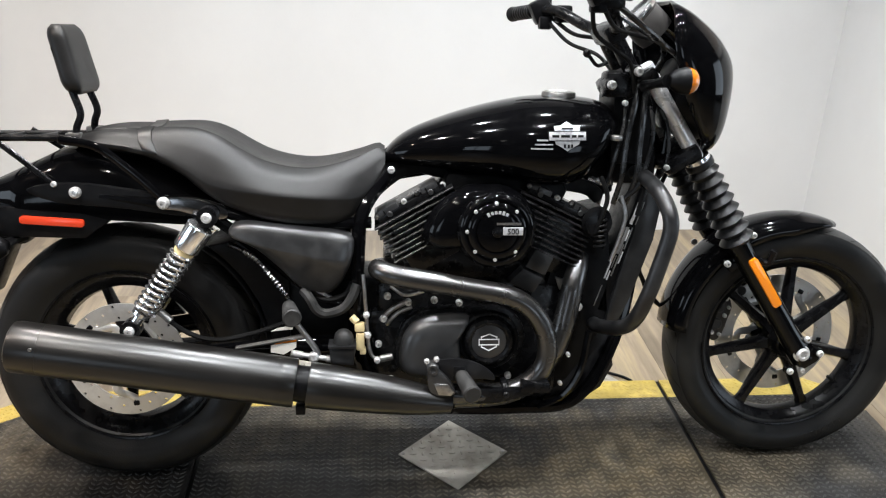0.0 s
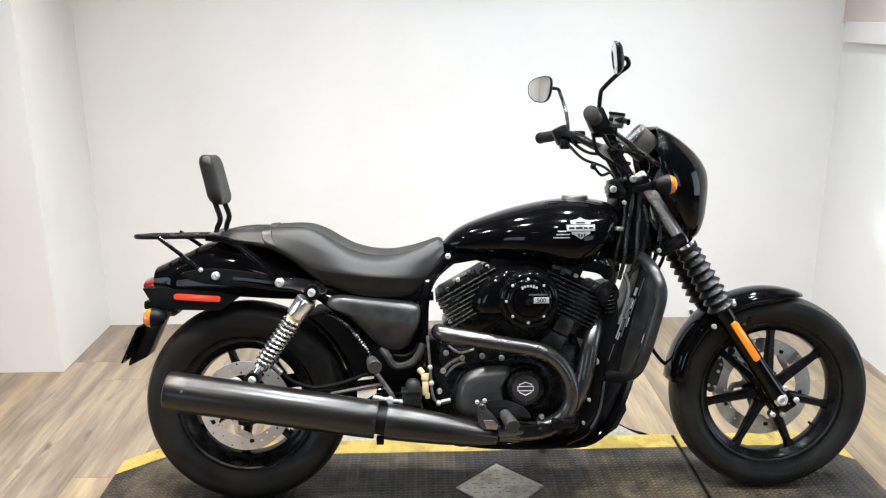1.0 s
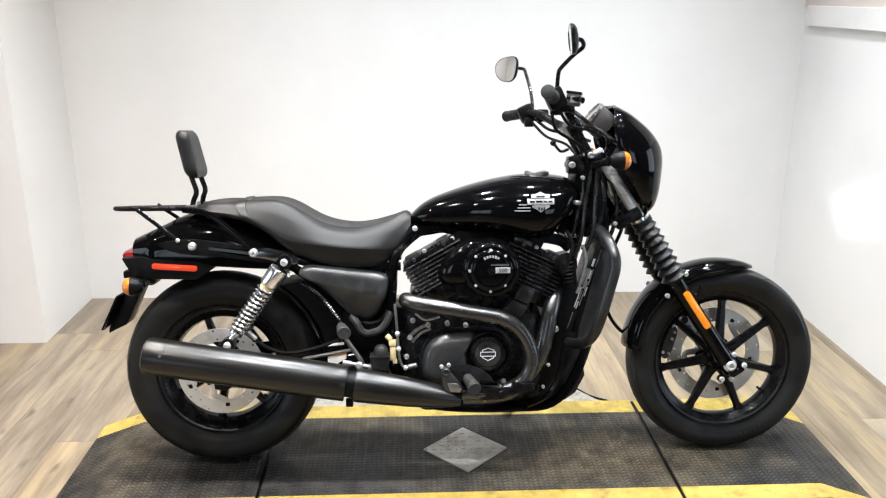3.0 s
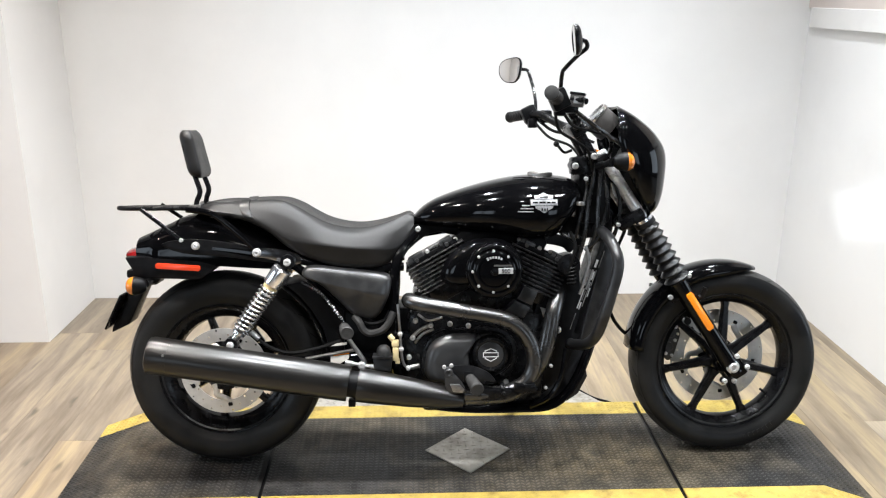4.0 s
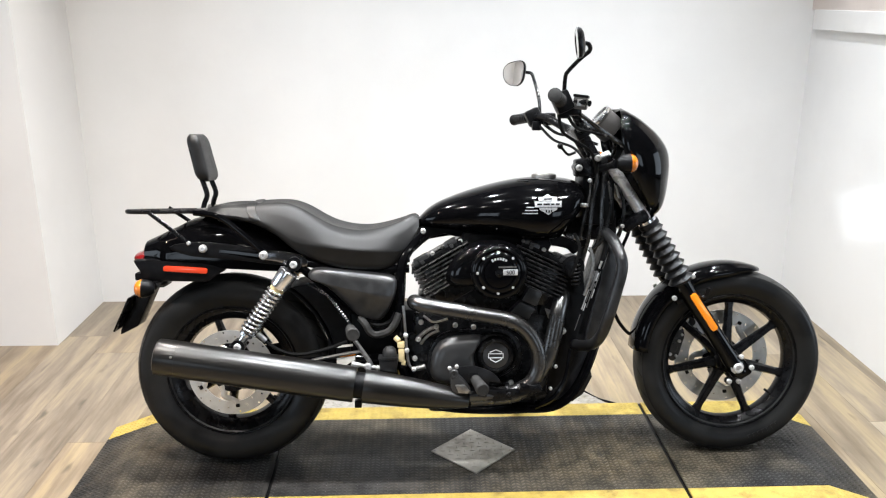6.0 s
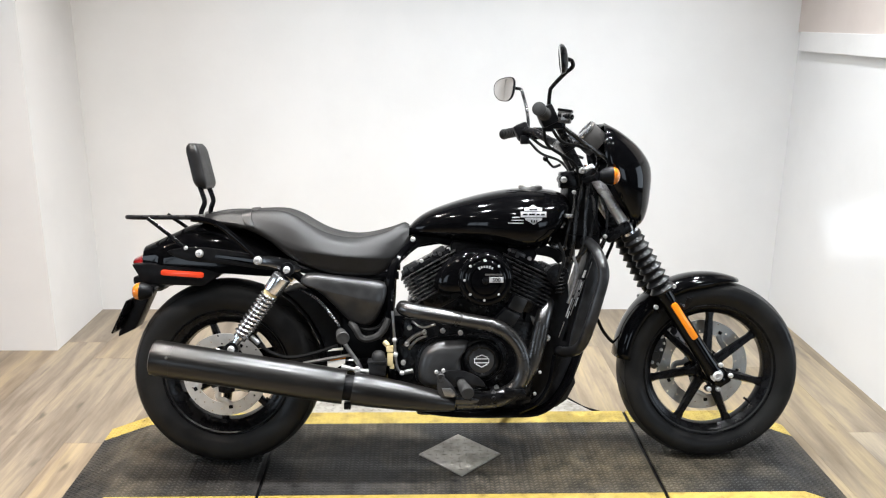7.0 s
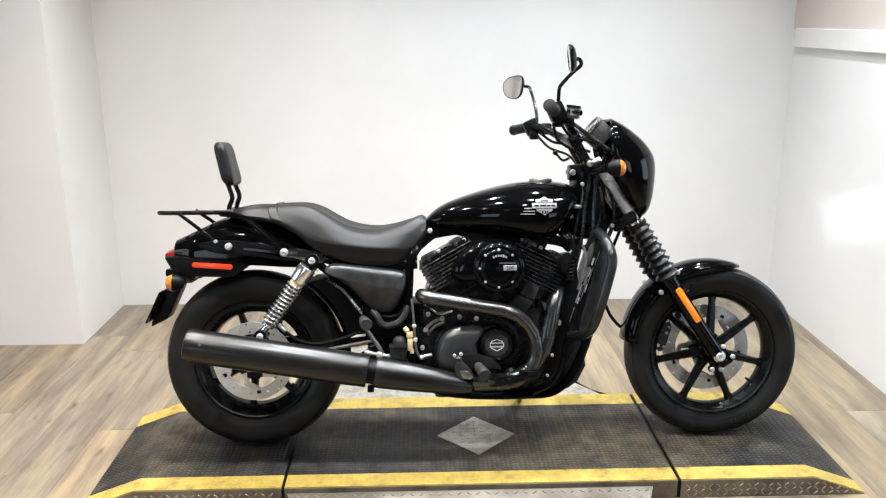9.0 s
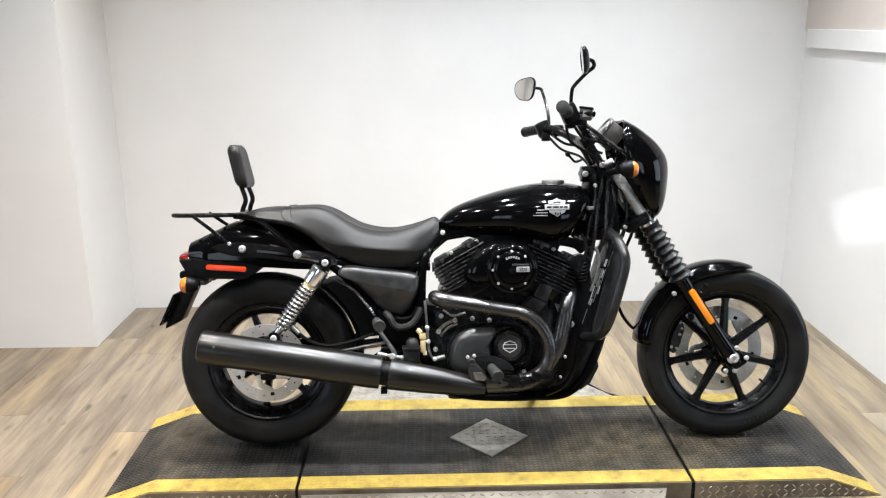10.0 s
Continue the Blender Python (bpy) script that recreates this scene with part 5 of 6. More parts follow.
# --- air cleaner
AC = Vector((0.035, 0, 0.595))
teardrop = [(AC.x + 0.084 * math.cos(a), AC.z + 0.084 * math.sin(a)) for a in (radians(q) for q in np.linspace(-150, 98, 32))] + [(-0.02, 0.677), (-0.055, 0.662), (-0.088, 0.632), (-0.108, 0.595), (-0.112, 0.57), (-0.098, 0.553), (-0.07, 0.548)]
tx, tz = 0.0, 0.6
ac = part("air_cleaner", skin([[Vector((tx + (x - tx) * f, -y, tz + (z - tz) * f)) for x, z in teardrop] for f, y in ((1.03, 0.085), (1.03, 0.118), (1.0, 0.122), (0.985, 0.126), (0.96, 0.136), (0.9, 0.144), (0.78, 0.149), (0.4, 0.151))]), GLOSS, bike, "gloss black teardrop air cleaner", smooth=50)
face = part("cleaner_cover", lathe((AC.x, -0.135, AC.z), (0, -1, 0), [(0.079, 0), (0.079, 0.022), (0.076, 0.029), (0.07, 0.033), (0.064, 0.033), (0.061, 0.030), (0.059, 0.033), (0.05, 0.037), (0.045, 0.037), (0.043, 0.034), (0.041, 0.037), (0.03, 0.039), (0.012, 0.0395), (0.001, 0.0395)], 56), GLOSS, ac, "round gloss black cover")
for k in range(8):
    a = radians(45 * k + 90)
    if k == 6:
        continue
    part("cover_bolt", lathe((AC.x - 0.003 + 0.0585 * math.cos(a), -0.165, AC.z + 0.0585 * math.sin(a)), (0, -1, 0), [(0.0042, 0), (0.0042, 0.004), (0.003, 0.006)], 12), BRIGHT, face)
for k in range(14):
    a = radians(k * 360 / 14 + 8)
    part("rim_notch", box(AC.x + 0.0775 * math.cos(a), -0.157, AC.z + 0.0775 * math.sin(a), 0.004, 0.012, 0.017, 0.001, pose(0, 0, 0, 0, -math.degrees(a), 0)), SATIN, face)
part("centre_bolt", lathe((AC.x, -0.173, AC.z), (0, -1, 0), [(0.011, 0), (0.011, 0.003), (0.006, 0.004), (0.006, 0.006), (0.004, 0.007)], 20), SATIN, face)
part("model_number", box(AC.x + 0.0225, -0.1748, AC.z + 0.018, 0.05, 0.002, 0.0045), STEEL, face)
for k in range(6):
    a = radians(118 - 11 * k)
    part("script_bar", box(AC.x + 0.041 * math.cos(a), -0.1728, AC.z + 0.041 * math.sin(a), 0.0052, 0.002, 0.006 + 0.002 * (k in (0, 4)), 0, pose(0, 0, 0, 0, 90 - math.degrees(a), 0)), NUMPLATE, face, smooth=0)
part("number_plate", box(AC.x + 0.031, -0.1752, AC.z + 0.003, 0.041, 0.003, 0.0165, 0.001), NUMPLATE, face, "silver plate with a number")
txt = bpy.data.curves.new("number", "FONT")
txt.body, txt.size, txt.extrude, txt.align_x = "500", 0.0165, 0.0006, "CENTER"
tob = bpy.data.objects.new("number", txt)
me = bpy.data.meshes.new_from_object(tob)
bpy.data.objects.remove(tob)
me.transform(Matrix.Translation((AC.x + 0.031, -0.1772, AC.z - 0.0028)) @ pose(0, 0, 0, 90))
me.materials.append(PLASTIC)
num = new("number_badge", me)
num.parent = face
tagged(num, label="black number 500")

# --- exhaust
ML = Vector((-0.925, -0.2, 0.376))
MD = (Vector((-0.37, -0.2, 0.286)) - ML).normalized()
muf = part("muffler", lathe(ML, MD, [(0.034, 0.03), (0.036, 0.004), (0.044, 0), (0.0495, 0.003), (0.0515, 0.012), (0.0515, 0.0585), (0.0511, 0.059), (0.0511, 0.0605), (0.0515, 0.061), (0.0515, 0.40), (0.0508, 0.52), (0.0502, 0.555), (0.049, 0.557), (0.038, 0.553)], 48), EXHAUST, bike, "satin black muffler")
part("muffler_core", lathe(ML + MD * 0.02, MD, [(0.035, 0), (0.035, 0.01)], 24), PLASTIC, muf)
part("muffler_screw", bolt(ML + MD * 0.055 + Vector((0.0, -0.048, 0.018)), (0, -0.93, 0.36), 0.0038, 0.004), STEEL, muf)
part("muffler_clamp", join(lathe(ML + MD * 0.553, MD, [(0.03, 0), (0.0375, 0.002), (0.0375, 0.029), (0.03, 0.031)], 40), box(*(ML + MD * 0.567 + Vector((0, -0.01, -0.05))), 0.02, 0.025, 0.02, 0.003)), PLASTIC, muf, "black muffler clamp")
part("heat_shield", lathe(ML + MD * 0.582, MD, [(0.038, 0.004), (0.0465, 0.0), (0.0478, 0.004), (0.046, 0.06), (0.041, 0.15), (0.035, 0.215), (0.0305, 0.25), (0.0245, 0.28), (0.02, 0.3), (0.012, 0.302)], 40), EXHAUST, muf, "satin black heat shield")
part("rear_header", tube([(-0.20, -0.10, 0.505), (-0.205, -0.135, 0.508), (-0.175, -0.158, 0.502), (-0.10, -0.166, 0.49), (-0.02, -0.17, 0.476), (0.055, -0.172, 0.462), (0.105, -0.172, 0.435), (0.14, -0.172, 0.385), (0.149, -0.172, 0.33), (0.132, -0.172, 0.285), (0.09, -0.172, 0.255), (0.03, -0.178, 0.245), (-0.08, -0.19, 0.25)],
                        [0.019, 0.022, 0.0225, 0.0225, 0.0215, 0.0215, 0.0215, 0.0215, 0.0215, 0.021, 0.021, 0.021, 0.02], 16), HEADER, bike, "satin black exhaust pipe")
part("front_header", tube([(0.236, -0.03, 0.535), (0.229, -0.075, 0.507), (0.213, -0.104, 0.465), (0.2, -0.112, 0.40), (0.184, -0.116, 0.34), (0.155, -0.12, 0.285), (0.11, -0.13, 0.24), (0.06, -0.145, 0.225), (-0.05, -0.17, 0.23)], [0.021, 0.022, 0.0235, 0.0245, 0.0245, 0.023, 0.021, 0.02, 0.02], 18), HEADER, bike, "satin black exhaust pipe")
part("pipe_clamp", join(lathe((0.055, -0.172, 0.25), (1, 0, 0.2), [(0.022, 0), (0.026, 0.002), (0.026, 0.012), (0.022, 0.014)], 20)), SATIN, bike)

# --- foot controls
bracket = part("footpeg_bracket", join(slab([(-0.075, 0.262), (-0.03, 0.268), (0.04, 0.264), (0.09, 0.265), (0.12, 0.262), (0.12, 0.25), (0.066, 0.238), (0.03, 0.23), (-0.012, 0.234), (-0.06, 0.245)], -0.2, -0.165, 0.005),
                                       slab([(0.088, 0.258), (0.093, 0.279), (0.15, 0.279), (0.155, 0.262), (0.15, 0.256)], -0.208, -0.15, 0.004)), SATIN, bike, "satin black forward footpeg bracket")
for p in ((-0.01, -0.2, 0.251), (0.06, -0.2, 0.252)):
    part("bracket_bolt", bolt(p, (0, -1, 0), 0.0065, 0.006), BOOT, bracket)
peg = part("footpeg", rod((-0.038, -0.19, 0.300), (-0.02, -0.282, 0.290), 0.0135, 18, 0.0185), GREYRUBBER, bike, "worn black rubber rider footpeg")
part("peg_pivot", join(box(-0.04, -0.193, 0.303, 0.028, 0.03, 0.034, 0.005), rod((-0.038, -0.2, 0.312), (-0.038, -0.2, 0.324), 0.006)), SATIN, peg)
pedal = part("brake_pedal", join(slab(smooth_outline([(-0.106, 0.31), (-0.098, 0.322), (-0.084, 0.316), (-0.064, 0.296), (-0.05, 0.272), (-0.055, 0.262), (-0.088, 0.262), (-0.104, 0.278)], 3), -0.222, -0.2, 0.004),
                                 lathe((-0.096, -0.195, 0.319), (0, -1, 0), [(0.0125, 0), (0.0125, 0.026), (0.0105, 0.029), (0.006, 0.029), (0.005, 0.025)], 20)), ENGINEGREY, bike, "satin black brake pedal")
part("heel_guard", slab(smooth_outline([(-0.095, 0.328), (-0.066, 0.336), (-0.03, 0.334), (0.005, 0.321), (0.027, 0.304), (0.034, 0.288), (0.005, 0.291), (-0.036, 0.288), (-0.072, 0.294)], 4), -0.206, -0.198, 0.003), BOOT, pedal)
part("pedal_plate", slab([(-0.093, 0.289), (-0.066, 0.289), (-0.052, 0.272), (-0.058, 0.263), (-0.084, 0.266)], -0.227, -0.2215, 0.002), STEEL, pedal, "bare metal plate")
for p in ((-0.108, -0.205, 0.333), (-0.088, -0.205, 0.337)):
    part("pedal_bolt", bolt(p, (0, -1, 0), 0.0058, 0.01), BRIGHT, pedal)
rpeg = part("passenger_peg", join(rod((-0.388, -0.165, 0.440), (-0.374, -0.238, 0.439), 0.014, 18, 0.019)), GREYRUBBER, bike, "worn black rubber passenger footpeg")
part("peg_arm", tube([(-0.385, -0.15, 0.425), (-0.375, -0.155, 0.401), (-0.346, -0.158, 0.359), (-0.333, -0.16, 0.338), (-0.331, -0.16, 0.322)], 0.0065, 10), STEEL, rpeg, "bare metal peg arm")
part("hanger_bolt", join(rod((-0.385, -0.162, 0.336), (-0.302, -0.162, 0.322), 0.0055), lathe((-0.34, -0.158, 0.328), (0, -1, 0), [(0.011, 0), (0.011, 0.009), (0.007, 0.012)], 16), rod((-0.387, -0.162, 0.3375), (-0.362, -0.162, 0.332), 0.0075), rod((-0.315, -0.162, 0.324), (-0.299, -0.162, 0.3215), 0.0075)), BRIGHT, bike, "bare metal muffler hanger bolt")
sticker = part("warning_sticker", slab([(-0.429, 0.351), (-0.429, 0.335), (-0.403, 0.330), (-0.377, 0.345), (-0.376, 0.357)], -0.152, -0.15, 0), STICKER, bike, "small white warning sticker", smooth=0)
part("sticker_bar", slab([(-0.421, 0.353), (-0.376, 0.359), (-0.376, 0.365), (-0.42, 0.359)], -0.1525, -0.15, 0), ORANGE, sticker, smooth=0)
part("sticker_flap", slab([(-0.428, 0.381), (-0.412, 0.389), (-0.382, 0.392), (-0.383, 0.385)], -0.151, -0.149, 0), STICKER, sticker, smooth=0)
reservoir = part("brake_cylinder", join(slab([(-0.308, 0.354), (-0.255, 0.353), (-0.253, 0.346), (-0.258, 0.312), (-0.305, 0.316)], -0.175, -0.135, 0.005), box(-0.281, -0.155, 0.353, 0.058, 0.046, 0.006, 0.002)), SHROUD, bike, "black brake fluid reservoir")
part("reservoir_cap", lathe((-0.278, -0.155, 0.354), (0, 0, 1), [(0.0205, 0), (0.0205, 0.012), (0.018, 0.022), (0.011, 0.029), (0.001, 0.031)], 20), GREYRUBBER, reservoir, "dull rubber cap")
part("wire_connector", join(box(-0.245, -0.145, 0.387, 0.021, 0.02, 0.018, 0.004), box(-0.244, -0.145, 0.356, 0.018, 0.02, 0.04, 0.005), box(-0.239, -0.145, 0.334, 0.013, 0.016, 0.014, 0.003), rod((-0.262, -0.14, 0.408), (-0.25, -0.145, 0.396), 0.008)), BRASS, bike, "pale wire connector")
part("linkage_rod", tube([(-0.237, -0.145, 0.50), (-0.235, -0.15, 0.472), (-0.231, -0.15, 0.414), (-0.226, -0.15, 0.345), (-0.214, -0.15, 0.318), (-0.186, -0.15, 0.316)], 0.004, 8), STEEL, bike)
part("linkage_arm", rod((-0.203, -0.15, 0.316), (-0.176, -0.15, 0.322), 0.0075), STEEL, bike)
for p in ((-0.231, -0.15, 0.416), (-0.228, -0.15, 0.372), (-0.209, -0.15, 0.316)):
    part("linkage_nut", lathe(p, (0, -1, 0), [(0.007, 0), (0.007, 0.01), (0.004, 0.013)], 8), BRIGHT, bike)
for line, r, m in (([(-0.66, -0.13, 0.42), (-0.60, -0.135, 0.375), (-0.54, -0.14, 0.36), (-0.47, -0.14, 0.372), (-0.40, -0.14, 0.395)], 0.0055, RUBBER),
                   ([(-0.362, -0.12, 0.46), (-0.347, -0.135, 0.446), (-0.334, -0.14, 0.424), (-0.314, -0.14, 0.415), (-0.282, -0.14, 0.424), (-0.262, -0.138, 0.446), (-0.25, -0.13, 0.475)], 0.0105, GREYRUBBER),
                   ([(-0.355, -0.11, 0.47), (-0.325, -0.12, 0.442), (-0.29, -0.12, 0.442), (-0.265, -0.12, 0.462), (-0.245, -0.11, 0.52)], 0.007, RUBBER),
                   ([(-0.50, -0.15, 0.345), (-0.42, -0.152, 0.36), (-0.36, -0.15, 0.37)], 0.005, STEEL),
                   ([(-0.51, -0.125, 0.562), (-0.49, -0.128, 0.553), (-0.455, -0.13, 0.53), (-0.425, -0.13, 0.494), (-0.396, -0.132, 0.454), (-0.38, -0.135, 0.42)], [0.0045 if q % 2 else 0.0075 for q in range(61)], DARKCHROME),
                   ([(-0.18, -0.1, 0.46), (-0.15, -0.115, 0.445), (-0.11, -0.12, 0.455)], 0.0035, STEEL)):
    part("hose", tube(line, r, 8, per=12 if m is DARKCHROME else 6), m, bike)
part("hose_end", rod((-0.655, -0.132, 0.422), (-0.632, -0.134, 0.4), 0.008, 10), STEEL, bike)
part("side_stand", join(tube([(0.02, 0.11, 0.19), (0.09, 0.185, 0.11), (0.16, 0.30, 0.059)], 0.011, 10), box(0.162, 0.303, 0.055, 0.05, 0.035, 0.008, 0.003)), SATIN, bike, "black side stand swung out")

# --- radiator and belly
rad = part("radiator", box(0.33, 0, 0.525, 0.035, 0.15, 0.29, 0.006, pose(0, 0, 0, 0, 17, 0)), PLASTIC, bike, "black radiator with side panels")
down, across = Vector((-0.316, 0, -0.949)), Vector((0.949, 0, -0.316))
for u, a, n, w, m in ((0.002, 0.004, 0.05, 0.005, STEEL), (0.003, 0.062, 0.062, 0.003, NUMPLATE), (0.009, 0.002, 0.062, 0.006, STEEL), (0.0085, 0.068, 0.03, 0.002, STEEL), (0.0085, 0.104, 0.022, 0.003, NUMPLATE),
                      (0.0145, 0.006, 0.026, 0.003, NUMPLATE), (0.0145, 0.04, 0.075, 0.0025, STEEL), (0.019, 0.0, 0.05, 0.002, STEEL), (0.019, 0.056, 0.028, 0.0025, NUMPLATE), (0.012, -0.056, 0.05, 0.006, BRIGHT), (0.022, -0.06, 0.052, 0.002, STEEL), (0.004, 0.14, 0.05, 0.0018, STEEL)):
    c = Vector((0.322, -0.0885, 0.590)) + across * u + down * (a + n / 2)
    part("label_bar", box(*c, w, 0.002, n, 0, pose(0, 0, 0, 0, 18.4, 0)), m, rad, smooth=0)
for s in (-1, 1):
    part("engine_guard", tube([(0.345, s * 0.06, 0.700), (0.346, s * 0.13, 0.700), (0.349, s * 0.21, 0.686), (0.358, s * 0.255, 0.651), (0.359, s * 0.264, 0.615), (0.346, s * 0.264, 0.559), (0.327, s * 0.257, 0.485), (0.312, s * 0.23, 0.425), (0.299, s * 0.17, 0.386), (0.275, s * 0.1, 0.366), (0.27, s * 0.06, 0.362)], 0.0158, 18), SHROUD, bike, "black tubular engine guard bar")
    part("side_panel", slab([(0.362, 0.668), (0.390, 0.655), (0.400, 0.620), (0.390, 0.556), (0.350, 0.430), (0.315, 0.345), (0.292, 0.352), (0.304, 0.417), (0.343, 0.571)], s * 0.085, s * 0.055, 0.006), SHROUD, rad)
part("belly_spoiler", join(slab([(0.285, 0.365), (0.322, 0.35), (0.316, 0.30), (0.325, 0.262), (0.298, 0.208), (0.266, 0.185), (0.191, 0.174), (0.15, 0.178), (0.215, 0.235), (0.255, 0.29)], -0.078, 0.078, 0.012)), BOOT, bike, "black plastic belly spoiler")
part("down_tube_guard", tube([(0.145, -0.12, 0.185), (0.2, -0.125, 0.215), (0.235, -0.125, 0.275), (0.25, -0.12, 0.36)], 0.008, 8), GLOSS, bike)
for p in ((0.230, -0.084, 0.407), (0.19, -0.125, 0.245), (0.205, -0.122, 0.31)):
    part("belly_bolt", bolt(p, (0, -1, 0), 0.0105 if p[2] > 0.38 else 0.005, 0.012), BRIGHT, bike)
part("oil_pan", join(box(0.02, 0, 0.165, 0.15, 0.1, 0.03, 0.008)), STEEL, bike, "bare metal sump")
part("horn", join(lathe((0.255, -0.10, 0.60), (0.2, -1, 0), [(0.032, 0), (0.035, 0.006), (0.03, 0.018), (0.01, 0.022)], 20)), SATIN, bike)
coil = [Vector((0.262, -0.115, 0.545 + 0.0012 * k)) + Vector((math.cos(k * 0.7), math.sin(k * 0.7), 0)) * 0.011 for k in range(56)]
part("coiled_lead", tube(coil, 0.003, 6, per=1), RUBBER, bike)

# --- front cowl, gauge, bars
rings = []
c_front = curve_of([(0.742, 0.513), (0.762, 0.53), (0.80, 0.541), (0.85, 0.547), (0.90, 0.549), (0.94, 0.54), (0.98, 0.511), (1.01, 0.476), (1.035, 0.44), (1.055, 0.402)])
c_back = curve_of([(0.742, 0.482), (0.762, 0.475), (0.80, 0.452), (0.85, 0.42), (0.90, 0.40), (0.94, 0.386), (0.98, 0.38), (1.01, 0.38), (1.035, 0.385), (1.055, 0.392)])
c_wide = curve_of([(0.742, 0.06), (0.762, 0.085), (0.80, 0.115), (0.85, 0.138), (0.90, 0.146), (0.94, 0.147), (0.98, 0.144), (1.01, 0.135), (1.035, 0.112), (1.055, 0.06)])
for z in list(np.linspace(0.742, 1.055, 30)):
    z = float(z)
    ring = []
    for q in np.linspace(-90, 90, 25):
        b = radians(float(q))
        ring.append(Vector((c_back(z) + (c_front(z) - c_back(z)) * abs(math.cos(b)) ** 0.75, c_wide(z) * math.copysign(abs(math.sin(b)) ** 0.9, math.sin(b)), z)))
    rings.append(ring)
cowl = part("front_cowl", skin(rings, closed=False), GLOSS, bike, "gloss black headlamp cowl", smooth=60)
md = cowl.modifiers.new("thick", "SOLIDIFY")
md.thickness, md.offset = 0.004, -1
part("headlamp_shell", lathe((0.40, 0, 0.865), (1, 0, -0.1), [(0.03, 0), (0.075, 0.02), (0.09, 0.06), (0.092, 0.1)], 32), PLASTIC, bike)
GD = Vector((-0.75, 0, 0.66))
gauge = part("gauge", lathe((0.392, 0.0, 0.985), GD, [(0.02, 0), (0.04, 0.004), (0.043, 0.02), (0.043, 0.055), (0.0455, 0.058), (0.0455, 0.066), (0.041, 0.068), (0.039, 0.062), (0.001, 0.061)], 36), GAUGEGREY, bike, "round gauge with a bright bezel")
part("bezel", lathe(Vector((0.392, 0.0, 0.985)) + GD.normalized() * 0.06, GD, [(0.0458, 0), (0.0468, 0.004), (0.0458, 0.009), (0.041, 0.011), (0.041, 0.006)], 36), CHROME, gauge)
part("handlebar_riser", join(rod((0.325, -0.045, 0.915), (0.285, -0.045, 0.985), 0.017), rod((0.325, 0.045, 0.915), (0.285, 0.045, 0.985), 0.017), box(0.284, 0, 0.988, 0.045, 0.13, 0.04, 0.01, pose(0, 0, 0, 0, -30, 0))), SATIN, bike)
part("handlebar", tube([(0.156, -0.352, 1.077), (0.185, -0.27, 1.07), (0.225, -0.19, 1.055), (0.265, -0.12, 1.01), (0.28, -0.06, 0.995), (0.28, 0.06, 0.995), (0.26, 0.12, 1.005), (0.215, 0.19, 1.035), (0.175, 0.27, 1.038), (0.141, 0.35, 1.031)], 0.0125, 14), SATIN, bike, "black handlebar")
for s, a, b in ((-1, (0.185, -0.262, 1.07), (0.152, -0.375, 1.08)), (1, (0.175, 0.265, 1.038), (0.132, 0.372, 1.03))):
    a, b = Vector(a), Vector(b)
    d = (b - a).normalized()
    prof = [(0.016, 0), (0.019, 0.003)]
    for k in range(8):
        prof += [(0.0155, 0.008 + k * 0.011), (0.0172, 0.010 + k * 0.011), (0.0172, 0.016 + k * 0.011)]
    # near grip is the lit one: its light is put into the greyer rubber
    grip = part("grip", lathe(a, d, prof + [(0.0185, 0.1), (0.0185, 0.107), (0.012, 0.11)], 24), GREYRUBBER if s < 0 else RUBBER, bike, "black rubber handlebar grip")
    c = a - d * 0.018
    part("switch_housing", join(box(c.x + 0.004, c.y, c.z - 0.002, 0.05, 0.042, 0.055, 0.01, pose(0, 0, 0, 0, -25, 0)), box(c.x + 0.01, c.y + s * -0.02, c.z - 0.03, 0.03, 0.03, 0.03, 0.006)), PLASTIC, bike, "black switch housing")
    part("lever", tube([c + Vector((0.035, 0, 0.0)), c + Vector((0.062, s * 0.02, -0.004)), c + Vector((0.06, s * 0.08, -0.008)), c + Vector((0.048, s * 0.145, -0.012))], [0.008, 0.007, 0.006, 0.008], 10, flat=0.6), SATIN, bike, "black hand lever")
part("brake_reservoir", join(box(0.245, -0.235, 1.064, 0.038, 0.04, 0.034, 0.006, pose(0, 0, 0, 0, 8, -15))), GAUGEGREY, bike, "grey front brake reservoir")
part("sight_glass", box(0.243, -0.2555, 1.064, 0.022, 0.003, 0.018, 0.001, pose(0, 0, 0, 0, 8, -15)), STEEL, bike)
part("reservoir_cap", box(0.247, -0.235, 1.0815, 0.041, 0.042, 0.008, 0.003, pose(0, 0, 0, 0, 8, -15)), PLASTIC, bike)
part("lever_clamp", box(0.224, -0.225, 1.046, 0.05, 0.03, 0.03, 0.008), SATIN, bike)
part("lever_clamp", box(0.23, 0.205, 1.03, 0.04, 0.03, 0.04, 0.008), SATIN, bike)
part("choke_lever", join(tube([(0.258, -0.1, 0.93), (0.235, -0.11, 0.925), (0.215, -0.115, 0.945)], 0.004, 8), lathe((0.212, -0.115, 0.948), (-0.4, 0, 0.5), [(0.004, -0.008), (0.008, -0.003), (0.008, 0.004), (0.004, 0.008)], 12)), SATIN, bike)


